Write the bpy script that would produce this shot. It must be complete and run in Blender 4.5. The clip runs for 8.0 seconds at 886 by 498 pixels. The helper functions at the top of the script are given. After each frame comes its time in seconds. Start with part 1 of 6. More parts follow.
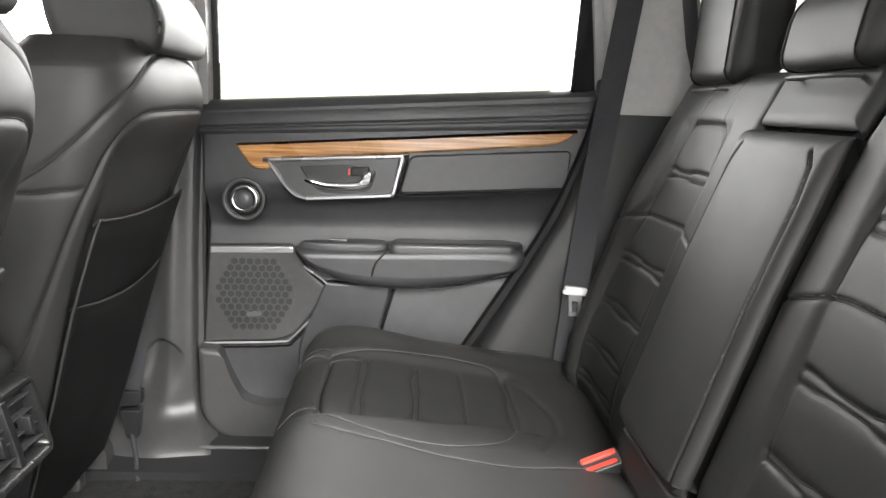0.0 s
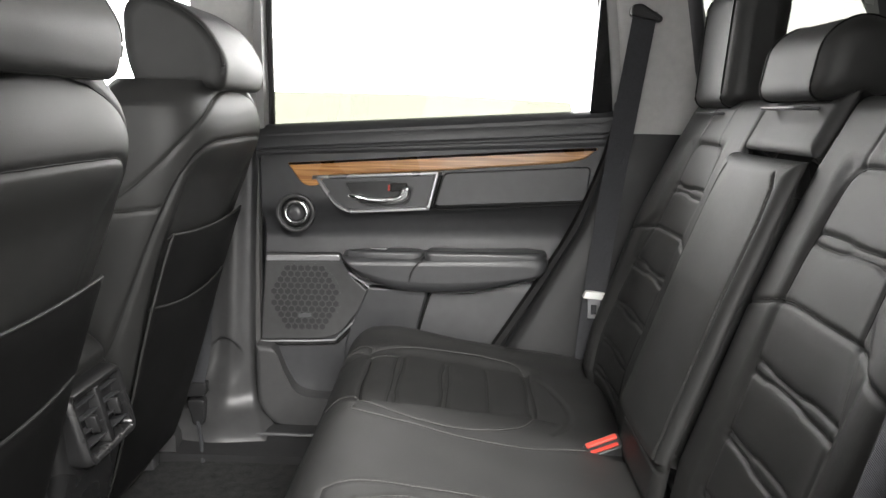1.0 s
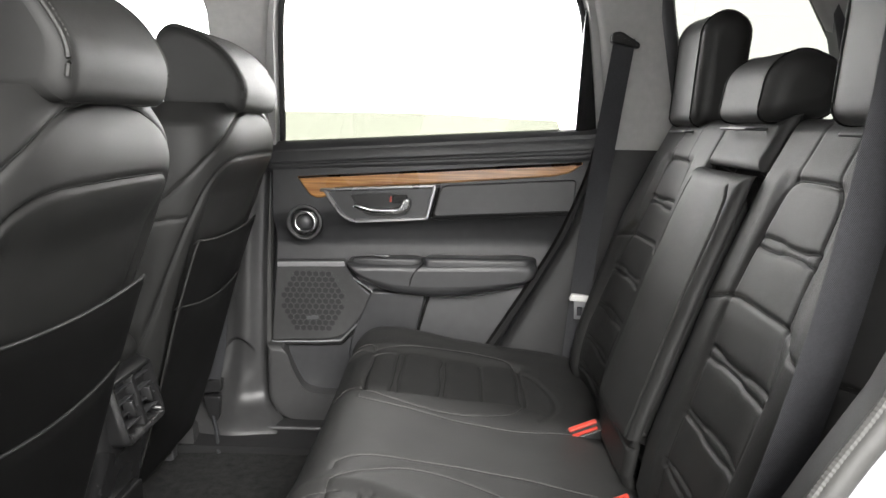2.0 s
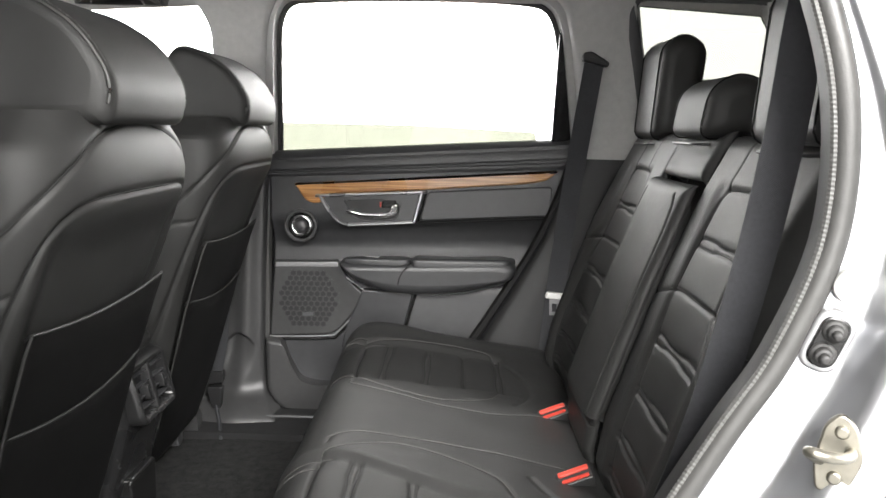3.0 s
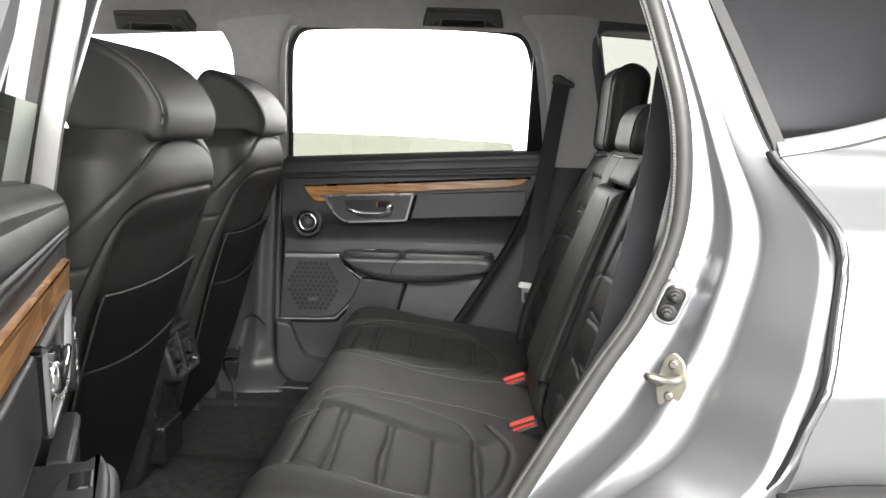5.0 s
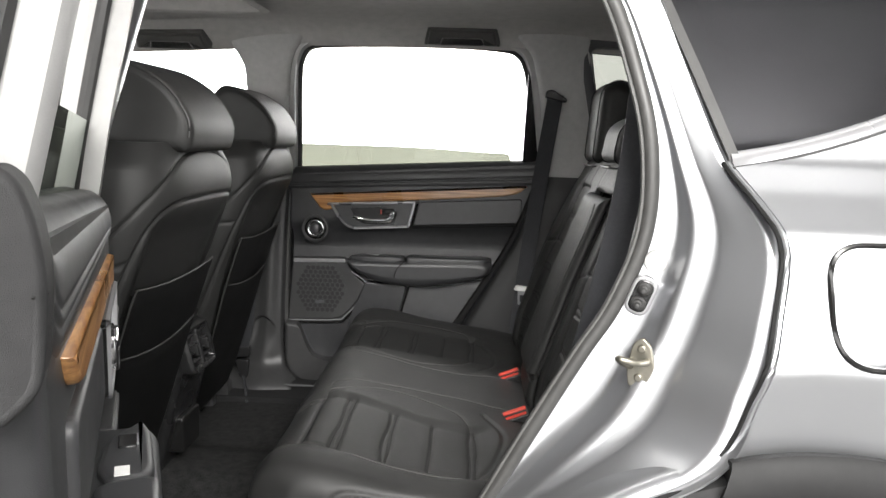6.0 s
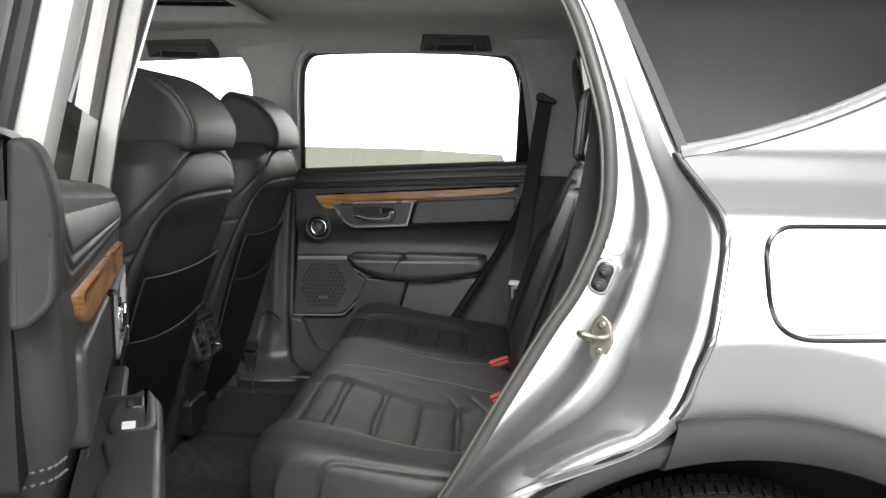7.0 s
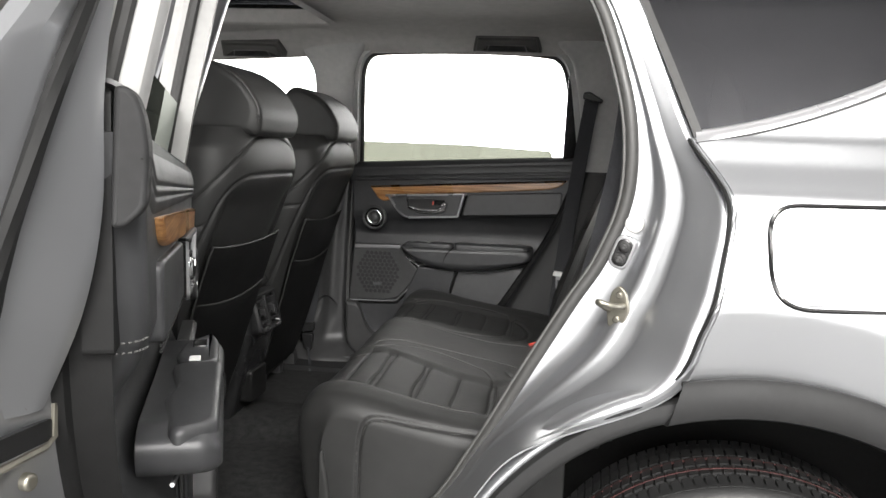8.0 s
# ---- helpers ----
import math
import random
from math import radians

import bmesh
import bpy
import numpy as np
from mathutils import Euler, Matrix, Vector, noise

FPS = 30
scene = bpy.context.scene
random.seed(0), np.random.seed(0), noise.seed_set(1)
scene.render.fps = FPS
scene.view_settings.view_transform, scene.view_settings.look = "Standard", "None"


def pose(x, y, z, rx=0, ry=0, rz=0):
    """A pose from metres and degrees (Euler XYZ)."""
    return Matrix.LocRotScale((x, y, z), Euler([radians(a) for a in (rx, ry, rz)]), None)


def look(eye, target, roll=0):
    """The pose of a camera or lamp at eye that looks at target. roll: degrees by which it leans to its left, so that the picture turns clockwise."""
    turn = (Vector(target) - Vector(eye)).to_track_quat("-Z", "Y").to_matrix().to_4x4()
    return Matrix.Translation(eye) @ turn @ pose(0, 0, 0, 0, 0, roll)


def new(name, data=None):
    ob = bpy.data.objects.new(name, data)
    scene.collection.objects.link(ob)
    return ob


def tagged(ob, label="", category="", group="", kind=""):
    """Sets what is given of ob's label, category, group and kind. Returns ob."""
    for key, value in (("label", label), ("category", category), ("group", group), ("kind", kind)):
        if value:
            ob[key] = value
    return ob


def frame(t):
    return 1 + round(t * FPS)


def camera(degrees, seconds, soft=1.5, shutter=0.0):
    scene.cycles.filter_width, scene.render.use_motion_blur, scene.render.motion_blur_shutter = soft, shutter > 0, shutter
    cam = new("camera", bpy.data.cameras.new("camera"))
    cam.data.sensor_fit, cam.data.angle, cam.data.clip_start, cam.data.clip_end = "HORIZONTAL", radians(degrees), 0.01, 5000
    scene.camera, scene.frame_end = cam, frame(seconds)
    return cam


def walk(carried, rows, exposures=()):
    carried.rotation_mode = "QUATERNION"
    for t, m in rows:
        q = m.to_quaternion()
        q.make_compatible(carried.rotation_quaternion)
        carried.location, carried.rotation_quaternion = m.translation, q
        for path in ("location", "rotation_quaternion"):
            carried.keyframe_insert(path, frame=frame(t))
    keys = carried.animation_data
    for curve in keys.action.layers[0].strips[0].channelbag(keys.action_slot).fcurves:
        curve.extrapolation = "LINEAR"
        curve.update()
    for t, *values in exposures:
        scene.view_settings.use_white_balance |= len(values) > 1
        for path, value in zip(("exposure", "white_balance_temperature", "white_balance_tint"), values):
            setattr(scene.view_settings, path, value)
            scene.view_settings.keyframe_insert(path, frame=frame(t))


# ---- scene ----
cam = camera(58.8, 8.0)
PATH = [
    (0, (-0.022, -0.969, 1.125), (0.072, 0.996, 0.766), 1.9),
    (0.5, (-0.004, -1.05, 1.137), (0.012, 0.919, 0.783), 1.4),
    (1, (0.024, -1.138, 1.164), (-0.019, 0.831, 0.814), 1.1),
    (1.5, (0.026, -1.212, 1.172), (-0.017, 0.759, 0.838), 1.0),
    (2.8, (0.045, -1.424, 1.189), (0.02, 0.553, 0.885), 1.2),
    (3, (0.051, -1.454, 1.195), (0.03, 0.522, 0.888), 1.2),
    (3.5, (0.064, -1.542, 1.208), (0.042, 0.435, 0.905), 1.5),
    (4, (0.084, -1.618, 1.206), (0.051, 0.359, 0.903), 1.7),
    (4.5, (0.104, -1.697, 1.214), (0.071, 0.279, 0.909), 1.8),
    (5.8, (0.148, -1.884, 1.23), (0.075, 0.095, 0.946), 1.8),
    (6, (0.142, -1.913, 1.227), (0.084, 0.067, 0.951), 1.9),
    (6.5, (0.164, -1.973, 1.219), (0.093, 0.008, 0.956), 1.4),
    (7, (0.209, -2.031, 1.211), (0.112, -0.051, 0.951), 1.3),
    (7.5, (0.251, -2.104, 1.195), (0.095, -0.126, 0.943), 1.8),
    (8, (0.275, -2.171, 1.169), (0.016, -0.203, 0.924), 2.2),
]
EXPOSURES = [(0.0, 1.98), (0.5, 1.66), (1.0, 1.50), (1.5, 1.40), (3.0, 1.40), (3.5, 1.32), (4.5, 1.18), (6.0, 0.66), (6.5, 0.52), (8.0, 0.55)]
walk(cam, [(t, look(eye, target, roll)) for t, eye, target, roll in PATH],
     exposures=EXPOSURES)

# ---- world and light ----
world = bpy.data.worlds.new("studio_light")
scene.world = world
world.use_nodes = True
wbg = world.node_tree.nodes["Background"]
wbg.inputs["Color"].default_value = (1.0, 0.985, 0.97, 1)
wbg.inputs["Strength"].default_value = 0.15


def area_lamp(name, m, sx, sy, watts, colour=(1.0, 0.98, 0.95)):
    d = bpy.data.lights.new(name, "AREA")
    d.shape, d.size, d.size_y, d.energy, d.color = "RECTANGLE", sx, sy, watts, colour
    ob = new(name, d)
    ob.matrix_world = m
    return ob


# unseen fill lamps added overhead and on the open side to brighten the cabin
for lx, ly, watts in ((0.2, 0.0, 60), (0.2, 3.6, 110)):
    area_lamp("overhead_fill", pose(lx, ly, 3.9), 5.6, 0.7, watts)
area_lamp("open_side_fill", pose(1.1, -4.7, 3.5, 52, 0, 10), 3.2, 1.3, 390)

# ---- materials ----


def material(name, base, rough=0.5, metal=0.0, spec=0.5, coat=0.0, var=0.15, scale=40.0, bump=0.0, bscale=400.0,
             kind="noise", rvar=0.08, sheen=0.0, tint=None, each=0.0):
    m = bpy.data.materials.new(name)
    m.use_nodes = True
    nt = m.node_tree
    b = nt.nodes["Principled BSDF"]
    b.inputs["Metallic"].default_value = metal
    b.inputs["Specular IOR Level"].default_value = spec
    b.inputs["Coat Weight"].default_value = coat
    b.inputs["Coat Roughness"].default_value = 0.04
    b.inputs["Sheen Weight"].default_value = sheen
    tc = nt.nodes.new("ShaderNodeTexCoord")
    big = nt.nodes.new("ShaderNodeTexNoise")
    big.inputs["Scale"].default_value = scale * 0.12
    big.inputs["Detail"].default_value = 4
    fine = nt.nodes.new("ShaderNodeTexNoise")
    fine.inputs["Scale"].default_value = scale
    fine.inputs["Detail"].default_value = 3
    for n in (big, fine):
        nt.links.new(tc.outputs["Object"], n.inputs["Vector"])
    add = nt.nodes.new("ShaderNodeMath")
    add.operation = "ADD"
    nt.links.new(big.outputs["Fac"], add.inputs[0])
    nt.links.new(fine.outputs["Fac"], add.inputs[1])
    col = nt.nodes.new("ShaderNodeMapRange")
    col.inputs["From Min"].default_value, col.inputs["From Max"].default_value = 0.6, 1.4
    nt.links.new(add.outputs[0], col.inputs["Value"])
    mix = nt.nodes.new("ShaderNodeMix")
    mix.data_type = "RGBA"
    lo = [c * (1 - var) for c in base]
    hi = [min(1, c * (1 + var)) for c in (tint or base)]
    mix.inputs[6].default_value = (*lo, 1)
    mix.inputs[7].default_value = (*hi, 1)
    nt.links.new(col.outputs[0], mix.inputs[0])
    nt.links.new(mix.outputs[2], b.inputs["Base Color"])
    rr = nt.nodes.new("ShaderNodeMapRange")
    rr.inputs["To Min"].default_value, rr.inputs["To Max"].default_value = max(0.02, rough - rvar), min(1, rough + rvar)
    rr.inputs["From Min"].default_value, rr.inputs["From Max"].default_value = 0.3, 0.7
    nt.links.new(big.outputs["Fac"], rr.inputs["Value"])
    nt.links.new(rr.outputs[0], b.inputs["Roughness"])
    if bump:
        if kind == "grain":
            t = nt.nodes.new("ShaderNodeTexVoronoi")
            t.feature = "DISTANCE_TO_EDGE"
            t.inputs["Scale"].default_value = bscale
            src = t.outputs["Distance"]
        elif kind == "weave":
            t = nt.nodes.new("ShaderNodeTexWave")
            t.inputs["Scale"].default_value = bscale
            t.bands_direction = "DIAGONAL"
            src = t.outputs["Fac"]
        else:
            t = nt.nodes.new("ShaderNodeTexNoise")
            t.inputs["Scale"].default_value = bscale
            t.inputs["Detail"].default_value = 4
            src = t.outputs["Fac"]
        nt.links.new(tc.outputs["Object"], t.inputs["Vector"])
        bp = nt.nodes.new("ShaderNodeBump")
        bp.inputs["Strength"].default_value = bump
        bp.inputs["Distance"].default_value = 0.0008
        nt.links.new(src, bp.inputs["Height"])
        nt.links.new(bp.outputs[0], b.inputs["Normal"])
    return m


def wood_material(name, light, dark, rough=0.3):
    m = material(name, light, rough, coat=0.2, var=0.1, scale=30)
    nt = m.node_tree
    b = nt.nodes["Principled BSDF"]
    tc = nt.nodes.new("ShaderNodeTexCoord")
    mp = nt.nodes.new("ShaderNodeMapping")
    mp.inputs["Scale"].default_value = (3, 60, 120)
    mp.inputs["Rotation"].default_value = (0, 0.06, 0)
    nz = nt.nodes.new("ShaderNodeTexNoise")
    nz.inputs["Scale"].default_value, nz.inputs["Detail"].default_value, nz.inputs["Distortion"].default_value = 2.2, 6, 0.6
    ramp = nt.nodes.new("ShaderNodeValToRGB")
    ramp.color_ramp.elements[0].position, ramp.color_ramp.elements[1].position = 0.36, 0.66
    ramp.color_ramp.elements[0].color = (*dark, 1)
    ramp.color_ramp.elements[1].color = (*light, 1)
    nt.links.new(tc.outputs["Object"], mp.inputs["Vector"])
    nt.links.new(mp.outputs[0], nz.inputs["Vector"])
    nt.links.new(nz.outputs["Fac"], ramp.inputs[0])
    nt.links.new(ramp.outputs[0], b.inputs["Base Color"])
    return m


def glass_material(name, colour, tint=(0.6, 0.66, 0.58), least=0.05):
    """Thin tinted pane: a gloss coat over coloured see-through."""
    m = bpy.data.materials.new(name)
    m.use_nodes = True
    nt = m.node_tree
    nt.nodes.remove(nt.nodes["Principled BSDF"])
    out = nt.nodes["Material Output"]
    tr = nt.nodes.new("ShaderNodeBsdfTransparent")
    tr.inputs["Color"].default_value = (*tint, 1)
    gl = nt.nodes.new("ShaderNodeBsdfGlossy")
    gl.inputs["Roughness"].default_value = 0.02
    gl.inputs["Color"].default_value = (*colour, 1)
    lw = nt.nodes.new("ShaderNodeLayerWeight")
    lw.inputs["Blend"].default_value = 0.5
    pw = nt.nodes.new("ShaderNodeMath")
    pw.operation = "POWER"
    pw.inputs[1].default_value = 4.0
    nt.links.new(lw.outputs["Facing"], pw.inputs[0])
    fr = nt.nodes.new("ShaderNodeMapRange")
    fr.inputs["To Min"].default_value, fr.inputs["To Max"].default_value = least, 1.0
    nt.links.new(pw.outputs[0], fr.inputs["Value"])
    mx = nt.nodes.new("ShaderNodeMixShader")
    nt.links.new(fr.outputs[0], mx.inputs[0])
    nt.links.new(tr.outputs[0], mx.inputs[1])
    nt.links.new(gl.outputs[0], mx.inputs[2])
    nt.links.new(mx.outputs[0], out.inputs["Surface"])
    return m


LEATHER = material("black_leather", (0.0235, 0.0235, 0.023), 0.50, var=0.2, scale=25, bump=0.4, bscale=900, kind="grain", spec=0.36)
LEATHER_PERF = material("black_leather_panel", (0.020, 0.020, 0.019), 0.46, var=0.2, scale=25, bump=0.4, bscale=1000, kind="grain", spec=0.45)
# grain is the vinyl's own; colour and gloss lowered to shade the cap end
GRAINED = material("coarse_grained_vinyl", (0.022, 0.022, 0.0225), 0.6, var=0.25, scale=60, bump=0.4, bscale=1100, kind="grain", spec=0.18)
VINYL = material("black_vinyl", (0.008, 0.008, 0.008), 0.55, var=0.2, scale=25, bump=0.3, bscale=800, kind="grain", spec=0.16)
TRIM = material("black_trim_plastic", (0.036, 0.036, 0.0365), 0.44, var=0.15, scale=60, bump=0.25, bscale=700, spec=0.42)
TRIM_SOFT = material("soft_touch_trim", (0.034, 0.0345, 0.0362), 0.38, var=0.2, scale=40, bump=0.25, bscale=900, kind="grain", spec=0.5)
SEAL_BLACK = material("black_door_seal", (0.009, 0.009, 0.009), 0.6, var=0.2, scale=60, bump=0.2, bscale=300, spec=0.2)
# TRIM darkened so the side trim, sill and grille holes read as shaded
DARK_TRIM = material("shade_darkened_trim", (0.017, 0.017, 0.0175), 0.5, var=0.15, scale=60, bump=0.3, bscale=700, spec=0.35)
LINER = material("black_wheel_liner", (0.010, 0.010, 0.010), 0.85, var=0.3, scale=120, bump=0.5, bscale=500, spec=0.1)
GRIP = material("grey_grip_plastic", (0.085, 0.084, 0.081), 0.5, var=0.1, scale=60, bump=0.25, bscale=700, spec=0.35)
GLOSSY = material("gloss_black_plastic", (0.012, 0.012, 0.012), 0.18, var=0.1, rvar=0.04)
RUBBER = material("black_rubber", (0.028, 0.0275, 0.027), 0.6, var=0.2, scale=50, bump=0.3, bscale=300)
SEAL = material("ribbed_rubber_seal", (0.040, 0.0395, 0.038), 0.5, var=0.2, scale=80, bump=0.3, bscale=350)
BEAD = material("ribbed_seal_lip", (0.060, 0.0595, 0.057), 0.55, var=0.2, scale=80)
CARPET = material("black_carpet", (0.030, 0.030, 0.030), 0.95, var=0.6, scale=350, bump=1.0, bscale=900, spec=0.1)
FABRIC = material("grey_headliner_fabric", (0.46, 0.45, 0.435), 0.9, var=0.12, scale=300, bump=0.3, bscale=1200, spec=0.1)
PILLAR = material("grey_pillar_plastic", (0.40, 0.396, 0.388), 0.6, var=0.1, scale=60, bump=0.25, bscale=700, spec=0.3)
WEBBING = material("black_belt_webbing", (0.045, 0.046, 0.050), 0.6, var=0.2, scale=200, bump=0.9, bscale=300, kind="weave", spec=0.3)
PAINT = material("silver_paint", (0.385, 0.391, 0.403), 0.31, metal=0.85, coat=0.4, var=0.012, scale=5, rvar=0.0)
CHROME = material("satin_chrome", (0.75, 0.75, 0.76), 0.16, metal=1.0, var=0.04, rvar=0.05)
BRIGHT = material("polished_chrome", (0.82, 0.82, 0.82), 0.10, metal=1.0, var=0.04, rvar=0.04)
SATIN = material("satin_grey_plastic", (0.062, 0.062, 0.065), 0.36, metal=0.1, var=0.08, rvar=0.05)
SILVER = material("satin_silver_plastic", (0.34, 0.34, 0.348), 0.30, metal=0.6, var=0.06, rvar=0.05)
STEEL = material("zinc_steel", (0.27, 0.255, 0.215), 0.38, metal=0.9, var=0.2, scale=60, bump=0.2, bscale=200)
WOOD = wood_material("light_wood_trim", (0.56, 0.30, 0.11), (0.25, 0.10, 0.03))
RED = material("red_plastic", (0.55, 0.055, 0.035), 0.4, var=0.1)
SEAMLINE = material("dark_seam", (0.006, 0.006, 0.006), 0.8, var=0.2)
THREAD = material("grey_thread", (0.068, 0.067, 0.064), 0.75, var=0.2)
WHITE = material("white_label", (0.78, 0.78, 0.76), 0.5, var=0.04)
GLASS = glass_material("green_tinted_glass", (0.9, 0.95, 0.9), tint=(0.285, 0.292, 0.262))
GLASS_LIGHT = glass_material("pale_tinted_glass", (0.9, 0.95, 0.9), tint=(0.088, 0.091, 0.083))
PRIVACY = glass_material("privacy_glass", (0.95, 0.95, 1.0), tint=(0.15, 0.152, 0.157), least=0.09)
TYRE = material("tyre_rubber", (0.015, 0.015, 0.015), 0.42, var=0.3, scale=40, bump=0.4, bscale=250)
RED_LINE = material("red_tyre_marking", (0.042, 0.009, 0.008), 0.6, var=0.4, scale=60)
CLADDING = material("grey_black_cladding", (0.019, 0.019, 0.0193), 0.6, spec=0.25, var=0.12, scale=80, bump=0.35, bscale=900)
CONCRETE = material("studio_floor_paint", (0.10, 0.10, 0.099), 0.4, var=0.12, scale=6, bump=0.1, bscale=60)
CEIL_PAINT = material("studio_ceiling_paint", (0.28, 0.28, 0.285), 0.8, var=0.08, scale=4)

CONSOLE = material("console_plastic", (0.016, 0.016, 0.0165), 0.30, var=0.15, scale=60, bump=0.2, bscale=700, spec=0.4)
FRAME_GREY = material("grey_frame_vinyl", (0.34, 0.338, 0.332), 0.4, var=0.08, scale=60, bump=0.15, bscale=600)

# colours of unseen end walls, set by how much light they should return
WALL_PAINT = material("light_limiting_wall", (0.09, 0.09, 0.09), 0.8, var=0.06, scale=3)
WALL_PALE = material("pale_bounce_wall", (0.25, 0.25, 0.25), 0.8, var=0.06, scale=3)
# camera-side wall, never in view: its glow is added to light the open side
LIGHT_WALL_FAR = material("glowing_fill_wall", (0.8, 0.8, 0.8), 0.8, var=0.02, scale=2)
LIGHT_WALL_FAR.node_tree.nodes["Principled BSDF"].inputs["Emission Color"].default_value = (1.0, 0.985, 0.965, 1)
LIGHT_WALL_FAR.node_tree.nodes["Principled BSDF"].inputs["Emission Strength"].default_value = 2.5
# window-side wall glows by itself as the plain white backdrop
LIGHT_WALL = material("glowing_backdrop_wall", (0.8, 0.8, 0.8), 0.8, var=0.02, scale=2)
LIGHT_WALL.node_tree.nodes["Principled BSDF"].inputs["Emission Color"].default_value = (1.0, 0.985, 0.965, 1)
LIGHT_WALL.node_tree.nodes["Principled BSDF"].inputs["Emission Strength"].default_value = 4.0

# ---- mesh kit ----


def mesh_ob(name, verts, faces, mat, parent=None, label="", smooth=True, sharp=42):
    me = bpy.data.meshes.new(name)
    v = [tuple(map(float, p)) for p in verts]
    if parent is not None and parent.get("anchor"):
        ax, ay, az = parent["anchor"]
        v = [(x - ax, y - ay, z - az) for x, y, z in v]
    me.from_pydata(v, [], [tuple(f) for f in faces])
    me.materials.append(mat)
    me.validate()
    if smooth:
        me.polygons.foreach_set("use_smooth", [True] * len(me.polygons))
        me.set_sharp_from_angle(angle=radians(sharp))
        for poly in me.polygons:
            if len(poly.vertices) > 6:
                poly.use_smooth = False
    ob = new(name, me)
    if parent is not None:
        ob.parent = parent
        if parent.get("anchor"):
            ob["anchor"] = parent["anchor"]
    if label:
        ob["label"] = label
    return ob


def thing(name, at, label, category, group="", kind=""):
    ob = new(name)
    ob.empty_display_size = 0.05
    ob.location = at
    ob["anchor"] = at
    return tagged(ob, label, category, group, kind)


class Geo:
    """Verts and faces gathered into one mesh."""

    def __init__(self):
        self.v, self.f = [], []

    def add(self, verts, faces):
        n = len(self.v)
        self.v += [tuple(map(float, p)) for p in verts]
        self.f += [tuple(i + n for i in f) for f in faces]
        return self

    def mirror(self, on=True):
        if on:
            self.v = [(x, -y, z) for x, y, z in self.v]
            self.f = [tuple(reversed(f)) for f in self.f]
        return self

    def make(self, name, mat, parent=None, label="", smooth=True, sharp=42):
        return mesh_ob(name, self.v, self.f, mat, parent, label, smooth, sharp)


def cr(pts, n, closed=False):
    """n points evenly along a Catmull-Rom curve."""
    p = np.array(pts, float)
    if closed:
        q = np.vstack([p[-1:], p, p[:2]])
        k = len(p)
    else:
        q = np.vstack([2 * p[:1] - p[1:2], p, 2 * p[-1:] - p[-2:-1]])
        k = len(p) - 1
    s = np.linspace(0, k, 24 * k + 1)
    i = np.minimum(s.astype(int), k - 1)
    t = (s - i)[:, None]
    a, b, c, d = q[i], q[i + 1], q[i + 2], q[i + 3]
    w = 0.5 * (2 * b + (c - a) * t + (2 * a - 5 * b + 4 * c - d) * t * t + (3 * b - a - 3 * c + d) * t ** 3)
    L = np.concatenate([[0], np.cumsum(np.linalg.norm(np.diff(w, axis=0), axis=1))])
    u = np.linspace(0, L[-1], n + 1 if closed else n)
    r = np.stack([np.interp(u, L, w[:, j]) for j in range(w.shape[1])], 1)
    return r[:-1] if closed else r


def line(pts, n):
    p = np.array(pts, float)
    L = np.concatenate([[0], np.cumsum(np.linalg.norm(np.diff(p, axis=0), axis=1))])
    u = np.linspace(0, L[-1], n)
    return np.stack([np.interp(u, L, p[:, j]) for j in range(p.shape[1])], 1)


def rounded(pts, r, n=5):
    """Closed outline with its corners rounded; r: one radius or one per corner."""
    p = [np.array(q, float) for q in pts]
    out = []
    for i, c in enumerate(p):
        a, b = p[i - 1], p[(i + 1) % len(p)]
        rr = r[i] if isinstance(r, (list, tuple)) else r
        da, db = a - c, b - c
        la, lb = np.linalg.norm(da), np.linalg.norm(db)
        rr = min(rr, la * 0.48, lb * 0.48)
        s, e = c + da / la * rr, c + db / lb * rr
        for k in range(n + 1):
            t = k / n
            out.append((1 - t) ** 2 * s + 2 * t * (1 - t) * c + t * t * e)
    return np.array(out)


def area2(p):
    x, y = p[:, 0], p[:, 1]
    return 0.5 * np.sum(x * np.roll(y, -1) - np.roll(x, -1) * y)


def shrink(p, d):
    """Outline drawn in by d towards its middle, corners and all."""
    lo, hi = p.min(0), p.max(0)
    c, h = (lo + hi) / 2, (hi - lo) / 2
    return c + (p - c) * np.maximum(1 - d / h, 0.05)


def inset(p, d):
    """Outline (counter-clockwise) moved inwards by d."""
    e = np.roll(p, -1, 0) - p
    e /= np.maximum(np.linalg.norm(e, axis=1), 1e-9)[:, None]
    n = np.stack([-e[:, 1], e[:, 0]], 1)
    m = n + np.roll(n, 1, 0)
    m /= np.maximum(np.linalg.norm(m, axis=1), 1e-9)[:, None]
    c = np.maximum(np.sum(m * n, 1), 0.5)
    return p + m * (d / c)[:, None]


def put(axis, p2, h):
    a, b = p2[:, 0], p2[:, 1]
    h = np.full(len(p2), h) if np.isscalar(h) else h
    return np.stack({"x": (h, a, b), "y": (a, h, b), "z": (a, b, h)}[axis], 1)


